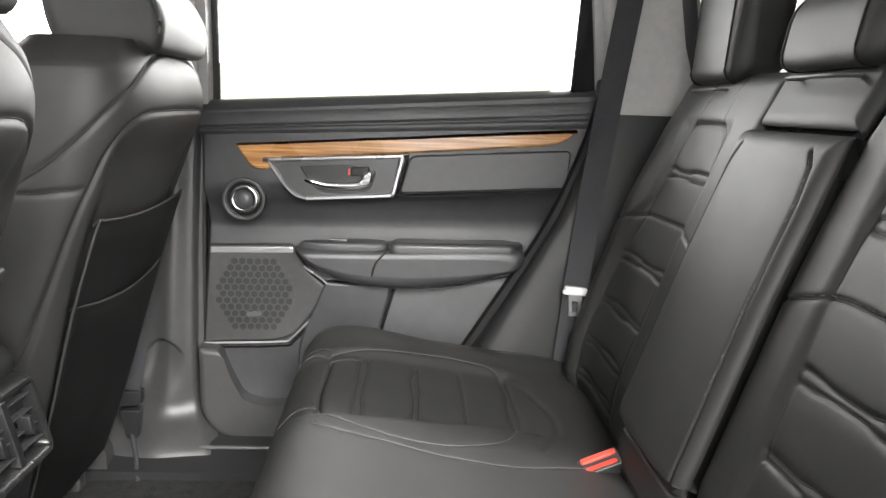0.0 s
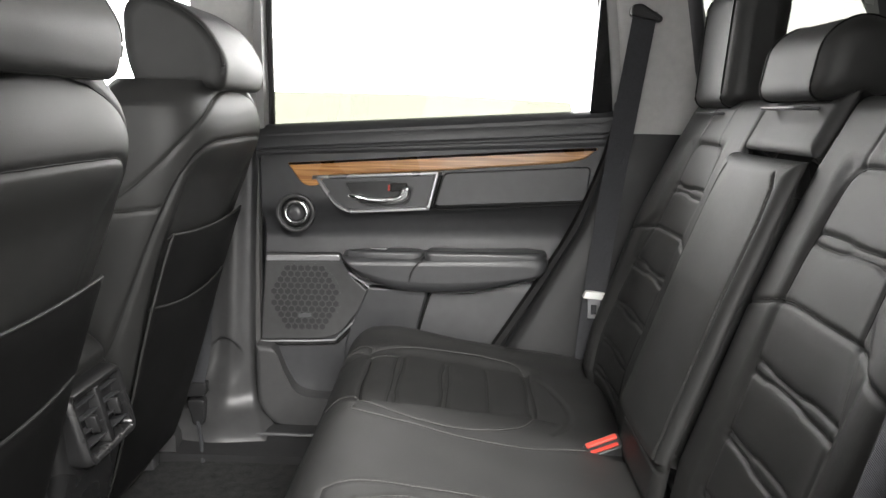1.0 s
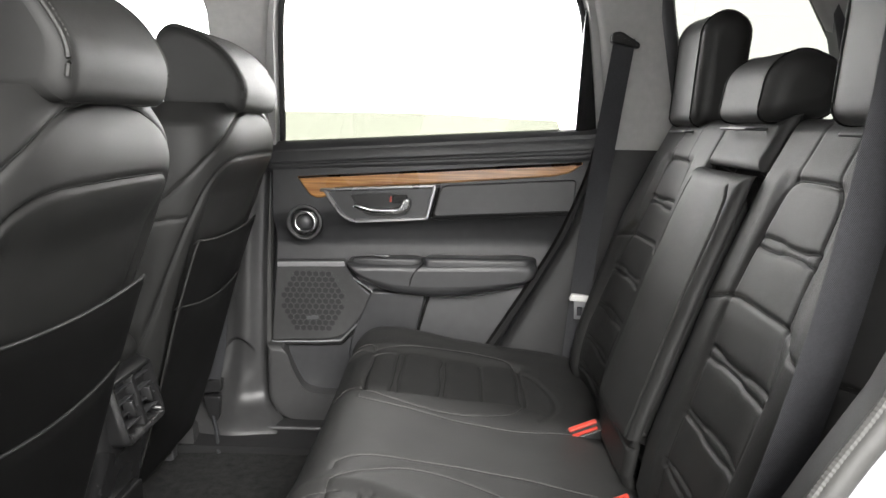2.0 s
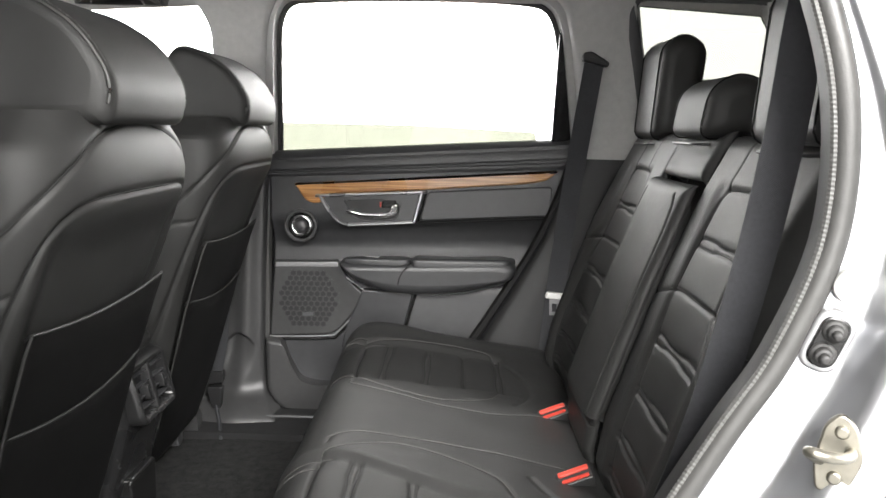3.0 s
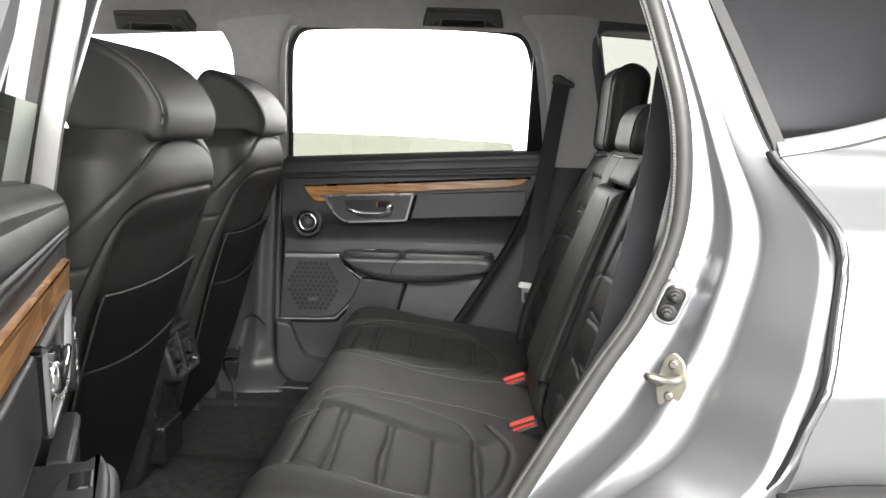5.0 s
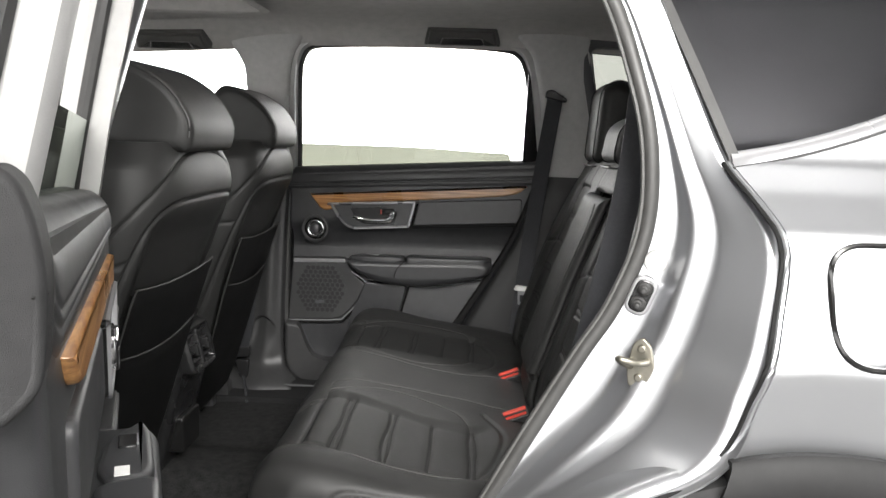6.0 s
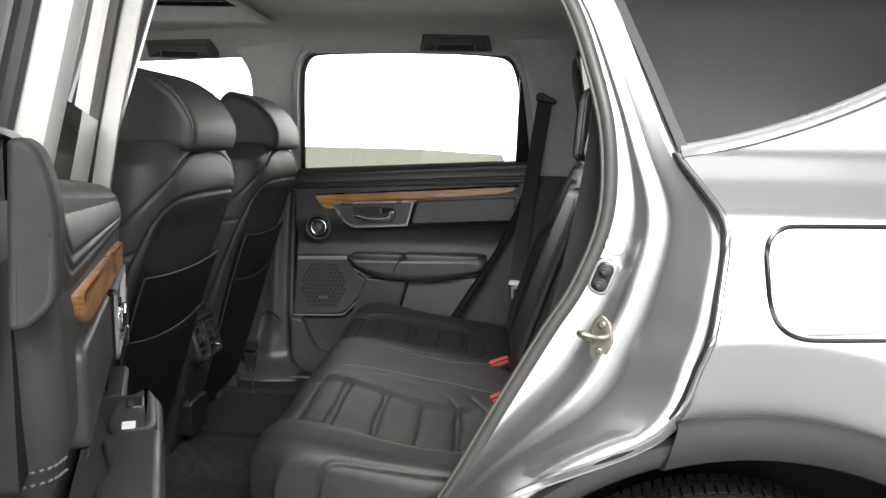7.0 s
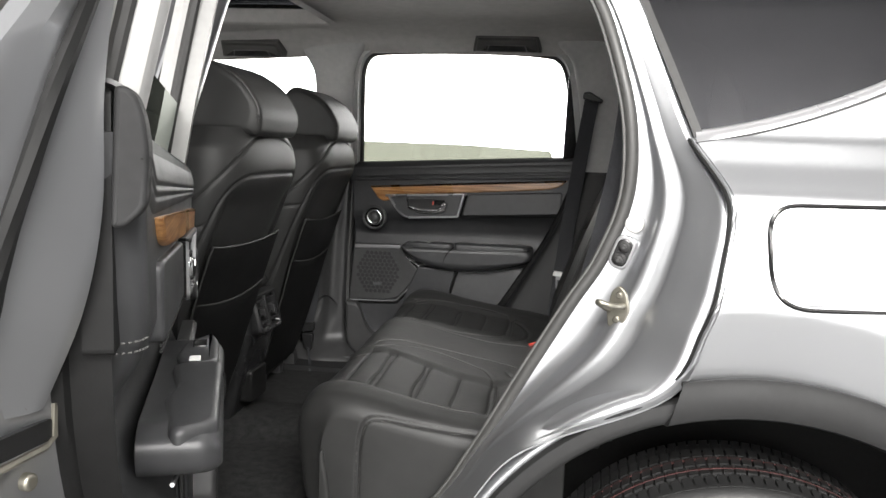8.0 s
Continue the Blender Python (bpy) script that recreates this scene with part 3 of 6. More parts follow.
g = tilted(puff(oval(0.014, 0.026), "y", -0.004, -0.0085, 0, 0.002, 2), gc, 4, -14, 20)
g.make("plug_bed", GLOSSY, grommet)
g = tilted(puff(circle(0, 0, 0.017, 24), "y", 0.004, -0.004, 0, 0.002, 3), (0.432, -0.718, 1.053), 4, -14)
g.make("blanking_cap", PILLAR, car, "pale round blanking cap on the jamb")

# driver's side B pillar and front opening
zz = np.linspace(0.36, 1.56, 30)
bxx = np.interp(zz, [0.36, 0.9, 1.18, 1.43, 1.56], [-0.435, -0.43, -0.412, -0.378, -0.355])
byy = np.interp(zz, [0.36, 0.6, 0.9, 1.10, 1.2, 1.56], [-0.86, -0.87, -0.855, -0.81, -0.755, -0.615])
P = []
for a, b in ((-0.16, 0.01), (-0.155, -0.012), (-0.10, -0.016), (-0.09, 0.0), (-0.05, 0.002), (-0.04, -0.014), (-0.012, -0.012), (0.0, 0.004), (0.002, 0.022), (-0.012, 0.045), (-0.16, 0.06), (-0.16, 0.01)):
    P.append(np.stack([bxx + a, byy + b, zz], 1))
sheet(np.array(P)).make("b_pillar", PAINT, car, "silver centre pillar")
tube(np.stack([bxx - 0.030, byy + 0.034, zz], 1), 0.011, 8).make("pillar_seal", RUBBER, car)
strip_ = [np.stack([bxx + a, byy + b, zz], 1) for a, b in ((-0.030, -0.010), (-0.032, -0.021), (-0.044, -0.024), (-0.052, -0.018), (-0.060, -0.024), (-0.072, -0.021), (-0.076, -0.002))]
sheet(np.array(strip_)).make("pillar_seal", SEAL_BLACK, car, "black rubber seal on the centre pillar")

# roof skin and the side rails
rx = np.linspace(-1.5, 1.6, 30)
ry = np.linspace(-0.60, 0.60, 16)
P = np.array([[(a, b, 1.685 - 0.05 * (b / 0.6) ** 2 - 0.03 * ((a - 0.0) / 1.5) ** 2) for b in ry] for a in rx])
sheet(P, 0.004).make("roof_skin", PAINT, car)
# ---- cabin ----
# carpet with the tunnel hump
ux = np.linspace(-1.6, 0.2, 50)
uy = np.linspace(-0.66, 0.72, 70)
P = np.zeros((50, 70, 3))
for i, a in enumerate(ux):
    P[i, :, 0], P[i, :, 1] = a, uy
    P[i, :, 2] = 0.335 + 0.035 * np.exp(-(uy / 0.13) ** 4) + 0.06 * smooth01(np.abs(uy), 0.60, 0.68) + 0.006 * np.sin(9 * uy + 4 * a) * np.sin(11 * a)
tagged(sheet(P, 0.02, flip=True).make("floor", CARPET), "black carpeted footwell floor", "carpet", kind="structure")

# headliner with the sunroof opening
SUN = (-1.25, -0.47, -0.40, 0.40)
hx = np.unique(np.concatenate([np.linspace(-1.6, 1.6, 60), [SUN[0], SUN[1]]]))
hy = np.unique(np.concatenate([np.linspace(-0.64, 0.64, 50), [SUN[2], SUN[3]]]))
g = Geo()
vs = [[(a, b, 1.592 - 0.080 * abs(b / 0.64) ** 7 - 0.03 * ((a - 0.1) / 1.6) ** 2) for b in hy] for a in hx]
fs = []
for i in range(len(hx) - 1):
    for j in range(len(hy) - 1):
        mx_, my_ = (hx[i] + hx[i + 1]) / 2, (hy[j] + hy[j + 1]) / 2
        if SUN[0] < mx_ < SUN[1] and SUN[2] < my_ < SUN[3]:
            continue
        k = len(hy)
        fs.append((i * k + j, i * k + j + 1, (i + 1) * k + j + 1, (i + 1) * k + j))
g.add([p for r_ in vs for p in r_], fs)
so_ = rounded([(SUN[0], SUN[2]), (SUN[1], SUN[2]), (SUN[1], SUN[3]), (SUN[0], SUN[3])], 0.03, 5)
P = np.array([put("z", inset(so_, -0.03), 1.572), put("z", inset(so_, -0.012), 1.566), put("z", so_, 1.572), put("z", inset(so_, 0.002), 1.63)])
q = sheet(P, close=True)
g.add(q.v, q.f)
tagged(g.make("ceiling", FABRIC), "grey fabric headliner with a sunroof opening", "headliner", kind="structure")
sunroof = thing("sunroof", (-0.85, 0, 1.62), "dark glass sunroof panel in a black frame", "sunroof", kind="structure")
puff(inset(so_, -0.03), "z", 1.628, 1.634).make("pane", PRIVACY, sunroof)
P = np.array([put("z", inset(so_, 0.0), 1.615), put("z", inset(so_, 0.03), 1.612), put("z", inset(so_, 0.035), 1.624), put("z", inset(so_, 0.0), 1.626)])
sheet(P, close=True).make("frame", GLOSSY, sunroof)

# sill step along the passenger side
q = [(0.545, 0.372), (0.60, 0.385), (0.625, 0.400), (0.66, 0.405), (0.70, 0.405), (0.70, 0.34), (0.545, 0.34)]
tagged(puff(np.array(q), "x", -1.3, 0.05).make("trim", DARK_TRIM), "black door sill step trim", "trim", kind="structure")
tagged(tube([(-1.3, 0.612, 0.397), (-0.40, 0.612, 0.397), (0.0, 0.612, 0.397)], 0.0045, 8).make("trim", SATIN), "thin sill edge strip", "trim", kind="structure")

# passenger side wall: pillar trims, roof rail
def column(name, zs, x0, x1, yin, mat, label, depth=0.06, r=0.02):
    """Pillar trim: at each height it spans x0 to x1, its face at yin."""
    z = np.linspace(zs[0], zs[-1], 80)
    near_ = np.linspace(-0.022, 0.022, 13)
    a, b, yy = (sum(np.interp(z + w_, zs, q) for w_ in near_) / 13 for q in (x0, x1, yin))
    cols = []
    for t, dd in ((0, depth), (0, r), (0.02, r * 0.4), (0.08, 0.0), (0.3, -0.004), (0.5, -0.006), (0.7, -0.004), (0.92, 0.0), (0.98, r * 0.4), (1, r), (1, depth)):
        cols.append(np.stack([a + (b - a) * t, yy + dd, z], 1))
    return tagged(sheet(np.array(cols)).make(name, mat), label, "pillar", kind="structure")


def lower_pillar():
    """Moulded trim of the centre pillar: a soft ridge, a belt outlet hollow, and a foot that sweeps out onto the sill."""
    z = np.concatenate([np.linspace(0.385, 0.56, 36), np.linspace(0.565, 0.63, 30), np.linspace(0.635, 1.10, 40)])
    t = np.linspace(0, 1, 40)
    Zp, Tp = np.meshgrid(z, t, indexing="ij")
    x0 = np.interp(Zp, [0.38, 0.42, 0.50, 0.60, 0.80, 1.10], [-0.80, -0.70, -0.63, -0.605, -0.59, -0.575])
    x1 = np.interp(Zp, [0.38, 0.40, 0.44, 0.50, 0.60, 0.80, 1.10], [-0.385, -0.415, -0.448, -0.462, -0.466, -0.462, -0.45])
    Xp = x0 + (x1 - x0) * Tp
    foot = 0.075 * smooth01(Zp, 0.49, 0.38) ** 1.6
    Yp = np.interp(Zp, [0.38, 0.55, 0.80, 1.10], [0.676, 0.680, 0.684, 0.692]) - foot
    Yp = Yp - 0.020 * np.exp(-((Tp - 0.62) / 0.20) ** 2) + 0.04 * smooth01(Tp, 0.90, 1.0) ** 2 + 0.03 * smooth01(Tp, 0.10, 0.0)
    arch_z = 0.612 - 0.028 * ((Tp - 0.50) / 0.28) ** 2
    hollow = smooth01(Zp, arch_z + 0.006, arch_z - 0.004) * smooth01(np.abs(Tp - 0.50), 0.36, 0.12) * smooth01(Zp, 0.47, 0.57)
    Yp = Yp + 0.016 * hollow
    g = sheet(np.stack([Xp, Yp, Zp], 2), flip=True)
    return tagged(g.make("trim", TRIM, sharp=60), "black moulded lower pillar trim beside the door", "pillar", kind="structure")


lower_pillar()
column("trim", [1.08, 1.3, 1.44, 1.50, 1.56], [-0.60, -0.585, -0.59, -0.62, -0.70], [-0.455, -0.455, -0.44, -0.42, -0.36], [0.685, 0.66, 0.635, 0.615, 0.585], PILLAR, "grey upper pillar trim")
# roof rail between pillars
z_rail = [(-1.6, 1.46), (-1.2, 1.485), (-0.95, 1.495), (-0.6, 1.515), (-0.3, 1.535), (0.3, 1.54), (0.55, 1.53), (1.0, 1.50), (1.5, 1.45)]
rp = cr([(a, 0.64, b) for a, b in z_rail], 80)
for sgn, nm in ((1, "passenger"), (-1, "driver")):
    cols = []
    for dy, dz in ((0.03, 0.02), (0.02, -0.012), (0.008, -0.022), (-0.01, -0.018), (-0.04, 0.006), (-0.08, 0.03), (-0.14, 0.055)):
        q = rp + np.array([0, dy, dz])
        q[:, 1] *= sgn
        cols.append(q)
    tagged(sheet(np.array(cols), flip=sgn < 0).make("trim", FABRIC), "grey fabric roof rail trim above the windows", "trim", kind="structure")

# black door seals showing behind the door panel
for off_, rr_ in ((0.014, 0.017), (0.034, 0.012), (0.052, 0.017)):
    q = cr([(-0.01 + off_, 0.70, 0.42), (0.105 + off_, 0.695, 0.60), (0.205 + off_, 0.695, 0.76), (0.265 + off_, 0.695, 0.86), (0.315 + off_, 0.695, 0.967), (0.352 + off_, 0.695, 1.07), (0.372 + off_, 0.695, 1.15)], 60)
    tagged(tube(q, rr_, 8).make("trim", SEAL_BLACK), "black rubber door opening seal", "seal", kind="structure")

for pts in ([(-0.470, 0.722, 0.34), (-0.470, 0.722, 0.45), (-0.470, 0.722, 0.80), (-0.462, 0.728, 1.13)], [(-0.48, 0.722, 0.385), (-0.2, 0.722, 0.385), (0.02, 0.722, 0.40)]):
    tagged(tube(cr(pts, 30), 0.016, 8).make("trim", RUBBER), "black rubber door opening seal", "seal", kind="structure")
# hidden plate added to stop light leaking in past the seal
tagged(puff(rounded([(-0.60, 0.33), (-0.40, 0.33), (-0.40, 1.12), (-0.60, 1.12)], 0.01), "y", 0.775, 0.790).make("trim", RUBBER), "dark plate added behind the seal to stop light", "trim", kind="structure")

# front doors' inner panels, closed; the driver's one is unseen and blocks light
for sgn in (1, -1):
    g = puff(rounded([(-1.45, 0.34), (-0.56, 0.34), (-0.53, 1.09), (-1.45, 1.07)], 0.02), "y", sgn * 0.735, sgn * 0.715)
    tagged(g.make("trim", VINYL), "plain dark inner panel of a closed front door", "door panel", kind="structure")
# unseen dashboard block closing the front, added to keep light off the seats
tagged(puff(rounded([(-1.75, 0.34), (-1.42, 0.36), (-1.34, 0.70), (-1.36, 0.96), (-1.50, 1.04), (-1.75, 1.06)], 0.05, 5), "y", -0.66, 0.66).make("trim", VINYL), "plain black block in the dashboard's place", "dashboard", kind="structure")
# passenger side C pillar
# shade on the lower side trim is put into its darker colour
column("trim", [0.45, 0.60, 0.76, 0.90, 1.123], [0.06, 0.13, 0.22, 0.30, 0.385], [0.45, 0.46, 0.48, 0.52, 0.60], [0.622, 0.632, 0.642, 0.648, 0.653], DARK_TRIM, "dark lower side trim behind the door")
column("trim", [1.118, 1.2, 1.3, 1.4, 1.50, 1.56], [0.385, 0.385, 0.372, 0.355, 0.33, 0.26], [0.63, 0.60, 0.568, 0.535, 0.515, 0.50], [0.650, 0.645, 0.632, 0.615, 0.595, 0.57], PILLAR, "light grey plastic pillar trim")
column("trim", [1.118, 1.19, 1.195], [0.55, 0.55, 0.55], [1.5, 1.5, 1.5], [0.648, 0.640, 0.66], TRIM, "dark trim under the quarter window")
column("trim", [0.45, 0.8, 1.124], [0.44, 0.46, 0.52], [1.5, 1.5, 1.5], [0.62, 0.63, 0.648], TRIM, "dark load space side trim")
column("trim", [1.19, 1.35, 1.54], [0.98, 0.93, 0.80], [1.5, 1.45, 1.40], [0.64, 0.62, 0.58], PILLAR, "grey rear pillar trim")
# backing plate added where outside white leaked through beside the trim
tagged(puff(rounded([(0.37, 1.02), (0.60, 1.02), (0.60, 1.19), (0.37, 1.19)], 0.01), "y", 0.700, 0.712).make("trim", RUBBER), "dark plate added behind the pillar trim to stop light", "trim", kind="structure")
# quarter window frame and pane
qo = rounded([(0.575, 1.19), (0.965, 1.19), (0.86, 1.515), (0.498, 1.525)], [0.03, 0.05, 0.06, 0.045], 6)
qy = lambda o: 0.66 - 0.16 * (o[:, 1] - 1.19)
def qring(k, dy):
    o = inset(qo[::-1] if area2(qo) < 0 else qo, k)
    return np.stack([o[:, 0], qy(o) + dy, o[:, 1]], 1)
window = thing("window_1", (0.7, 0.66, 1.19), "rear quarter window with pale tinted glass", "window", kind="structure")
sheet(np.array([qring(-0.03, -0.015), qring(-0.012, -0.018), qring(0.0, -0.012), qring(0.004, 0.03)]), close=True).make("window_frame", SATIN, window, "grey window surround")
o = inset(qo[::-1] if area2(qo) < 0 else qo, -0.01)
g = Geo().add(np.stack([o[:, 0], qy(o) + 0.03, o[:, 1]], 1), [tuple(range(len(o)))])
g.make("pane", GLASS_LIGHT, window)
# back of the cabin
column_back = puff(rounded([(-0.66, 0.45), (0.66, 0.45), (0.66, 1.02), (-0.66, 1.02)], 0.03), "x", 1.52, 1.58)
tagged(column_back.make("trim", TRIM), "dark tailgate lower trim", "trim", kind="structure")
for sgn in (-1, 1):
    g = puff(rounded([(sgn * 0.66, 1.02), (sgn * 0.50, 1.02), (sgn * 0.46, 1.48), (sgn * 0.60, 1.50)], 0.02), "x", 1.44, 1.52)
    tagged(g.make("trim", PILLAR), "grey tailgate pillar trim", "trim", kind="structure")
# plain plates added to keep outside white from showing through the rear corners
for sgn in (-1, 1):
    g = puff(rounded([(1.0, 0.45), (1.56, 0.45), (1.56, 1.60), (0.93, 1.60)], 0.01), "y", sgn * 0.672, sgn * 0.69)
    tagged(g.make("trim", PILLAR), "grey closing plate at the load space corner", "trim", kind="structure")
tail = puff(rounded([(-0.60, 1.0), (0.60, 1.0), (0.52, 1.58), (-0.52, 1.58)], 0.04), "x", 1.545, 1.549)
tagged(tail.make("window_2", PRIVACY), "dark tinted tailgate window", "window", kind="structure")
# driver's side load area wall and the shell behind the seat
for zlo, zhi, x0 in ((0.84, 1.20, 0.62),):
    g = puff(rounded([(x0, zlo), (1.5, zlo), (1.5, zhi), (x0 + 0.02, zhi)], 0.02), "y", -0.66, -0.63)
    tagged(g.make("trim", TRIM), "dark load space side trim", "trim", kind="structure")
# driver's side inner edge of the rear pillar
P = np.stack([si + np.array([-0.004, 0.0, 0]), si + np.array([0.0, 0.03, 0]), si + np.array([0.05, 0.09, 0.01]), si + np.array([0.16, 0.10, 0.02])], 0)[:, 25:100]
tagged(sheet(P, 0.004).make("trim", DARK_TRIM), "dark inner pillar trim beside the seat", "trim", kind="structure")

# grab handles
def grab_handle(x, dz):
    """Folded handle on the slope of the roof rail."""
    h = thing("grab_handle", (x, 0.585, 1.55 + dz), "dark grey folded grab handle on the roof rail", "handle", "roof grab handles")

    def slope(g):
        g.v = [(a, 0.600 - 0.048 * c - 0.60 * b, 1.529 + dz + 0.042 * c - 0.70 * b) for a, b, c in g.v]
        return g
    base = rounded([(x - 0.118, -0.10), (x + 0.118, -0.10), (x + 0.105, 0.98), (x - 0.105, 0.98)], [0.01, 0.01, 0.035, 0.035], 5)
    slope(puff(base, "y", -0.02, 0.010, 0, 0.004, 3)).make("base", GRIP, h)
    bar = rounded([(x - 0.108, 0.08), (x - 0.068, 0.08), (x - 0.060, 0.50), (x + 0.060, 0.50), (x + 0.068, 0.08), (x + 0.108, 0.08), (x + 0.098, 0.86), (x - 0.098, 0.86)], [0.005, 0.005, 0.02, 0.02, 0.005, 0.005, 0.03, 0.03], 4)
    grip = slope(puff(bar, "y", 0.008, 0.022, 0, 0.004, 3)).make("grip", GRIP, h)
    # pale bar drawn along the grip's stepped lower edge
    edge_ = [(x - 0.108, 0.0225, 0.09), (x - 0.068, 0.0225, 0.09), (x - 0.060, 0.0225, 0.51), (x + 0.060, 0.0225, 0.51), (x + 0.068, 0.0225, 0.09), (x + 0.108, 0.0225, 0.09)]
    slope(tube(line(edge_, 40), 0.0019, 5)).make("grip_edge", FRAME_GREY, grip, "pale edge line")


grab_handle(0.107, 0.0)
grab_handle(-0.80, -0.035)
# ---- rear doors ----
HINGE = (-0.545, 0.82)


def rear_door(left, label):
    """Rear door with its inner trim, as it hangs on the passenger side; the driver's one is its mirror image."""
    sg = -1 if left else 1
    door = thing("rear_door", (HINGE[0], sg * HINGE[1], 0), label, "car door", "rear doors")

    def add(g, name, mat, lab="", under=None):
        return g.mirror(left).make(name, mat, under or door, lab)

    # painted shell
    out = rounded([(-0.50, 0.40), (0.05, 0.40), (0.20, 0.52), (0.36, 0.69), (0.475, 0.78), (0.53, 0.90), (0.56, 1.02), (0.568, 1.10), (0.50, 1.175), (-0.50, 1.10)],
                  [0.03, 0.08, 0.08, 0.08, 0.06, 0.08, 0.08, 0.05, 0.03, 0.03], 6)
    inn = rounded([(-0.47, 0.42), (0.02, 0.42), (0.16, 0.54), (0.31, 0.72), (0.425, 0.90), (0.448, 1.02), (0.452, 1.10), (0.425, 1.165), (-0.47, 1.10)],
                  [0.03, 0.08, 0.08, 0.08, 0.08, 0.06, 0.05, 0.02, 0.03], 6)
    o = cr(out, 120, True)
    i_ = cr(inn, 120, True)
    shell = lambda q, dy: np.stack([q[:, 0], side_y(q[:, 1]) + dy, q[:, 1]], 1)
    rows = [shell(o + (np.array([0.0, 0.78]) - o) * k, 0.0) for k in (0.98, 0.75, 0.5, 0.25)]
    rows += [shell(o, 0.0), shell(o, -0.012)]
    rows += [np.stack([q[:, 0], np.full(len(q), yy), q[:, 1]], 1) for q, yy in ((o * 0.9 + i_ * 0.1, 0.835), (o * 0.6 + i_ * 0.4, 0.815), (o * 0.3 + i_ * 0.7, 0.80), (i_, 0.775))]
    add(sheet(np.array(rows), close=True), "shell", PAINT, "silver painted door shell")
    well = i_ * 0.975 + np.array([0, 0.020])
    add(sheet(np.array([put("y", i_, 0.776), put("y", i_ * 0.992 + np.array([0, 0.006]), 0.766), put("y", well, 0.762), put("y", well, 0.73)]), close=True), "door_seal", SEAL_BLACK, "black rubber between shell and trim")
    # rear upright of the window frame, painted
    inner_ = cr([(0.444, 0.774, 0.94), (0.455, 0.742, 1.02), (0.457, 0.727, 1.10), (0.453, 0.725, 1.19), (0.418, 0.718, 1.28), (0.378, 0.695, 1.38), (0.345, 0.668, 1.47), (0.30, 0.650, 1.53)], 40)
    outer_e = cr([(0.548, 0.882, 0.94), (0.572, 0.856, 1.02), (0.574, 0.835, 1.10), (0.540, 0.782, 1.19), (0.505, 0.745, 1.26), (0.463, 0.712, 1.345), (0.415, 0.680, 1.46), (0.35, 0.655, 1.56)], 40)
    rows = [inner_ + np.array([0, 0.004, 0]), inner_ + np.array([0.012, 0.012, 0]), inner_ * 0.58 + outer_e * 0.42 + np.array([0, 0.017, 0]), inner_ * 0.56 + outer_e * 0.44 + np.array([0, 0.006, 0]),
            inner_ * 0.12 + outer_e * 0.88, outer_e + np.array([0, 0.010, 0]), outer_e + np.array([-0.004, 0.024, 0]), inner_ + np.array([0.0, 0.05, 0])]
    add(sheet(np.array(rows)), "frame_upright", PAINT, "silver rear upright of the window frame")
    add(tube(inner_ * 0.53 + outer_e * 0.47 + np.array([0, 0.004, 0]), 0.008, 8), "upright_seal", SEAL_BLACK)
    # latch and its bolts in the rear edge
    lz = lambda s_, z_, lift: (0.425 + 0.86 * s_ + 0.50 * lift, 0.777 + 0.48 * s_ - 0.86 * lift, z_)
    slot = rounded([(0.004, 0.910), (0.10, 0.910), (0.10, 0.928), (0.004, 0.928)], 0.004, 3)
    g = puff(slot, "y", 0.0, 0.005)
    g.v = [lz(a, c, b) for a, b, c in g.v]
    latch = add(g, "latch", GLOSSY, "black latch slot with steel rim")
    add(tube([lz(a, c, 0.005) for a, c in ((0.002, 0.940), (0.002, 0.912), (0.012, 0.906), (0.10, 0.904))], 0.003, 6), "latch_rim", STEEL, "", latch)
    for c in (0.948, 0.884):
        g = puff(circle(0.030, c, 0.0075, 14), "y", 0.0, 0.008, 0, 0.003, 3)
        g.v = [lz(a, e_, b) for a, b, e_ in g.v]
        add(g, "bolt", STEEL, "zinc bolt", latch)

    # inner panel: a swept face under all the applied pieces
    zs = np.linspace(0, 1, 60)
    pz = np.interp(zs, [0, 1], [0.39, 1.10])
    rear = np.interp(pz, [0.39, 0.45, 0.60, 0.76, 0.86, 0.967, 1.07, 1.157], [-0.02, 0.015, 0.125, 0.262, 0.345, 0.400, 0.424, 0.430])
    face = np.interp(pz, [0.39, 0.45, 0.60, 0.74, 0.80, 0.86, 0.895, 0.918, 0.94, 1.10], [0.735, 0.715, 0.708, 0.720, 0.742, 0.750, 0.738, 0.716, 0.704, 0.704])
    cols = []
    for t in np.linspace(0, 1, 60):
        xx = -0.462 + (rear + 0.462) * t
        k = 0.068 * (xx + 0.42) * smooth01(pz, 0.80, 1.0)
        cols.append(np.stack([xx, face + 0.02 * smooth01(t, 0.015, 0.0), pz + k], 1))
    for dx_, yy_ in ((0.010, 0.006), (0.018, 0.016), (0.022, 0.042)):
        q = cols[59].copy()
        q[:, 0] += dx_
        q[:, 1] = face + yy_
        cols.append(q)
    P = np.array(cols)
    Q = P[..., (0, 2)]
    P = groove(P, Q, [([(-0.045, 0.93), (0.31, 0.948)], 0.003, 0.003)], 1)
    panel = add(sheet(P, 0.006), "trim_panel", TRIM_SOFT, "black soft-touch inner door panel")

    # padded sill roll with two seams
    xs = np.linspace(-0.462, 0.425, 95)
    prof = cr([(0.765, 1.112), (0.745, 1.122), (0.722, 1.118), (0.706, 1.100), (0.700, 1.075), (0.702, 1.055), (0.712, 1.042)], 110)
    rise = 0.060 * (xs + 0.42) + 0.028 * smooth01(xs, 0.345, 0.43)
    P = np.stack([np.stack([xs, np.full(95, a), b + rise * np.interp(b, [1.04, 1.07, 1.12], [0.6, 1.0, 1.0])], 1) for a, b in prof], 1)
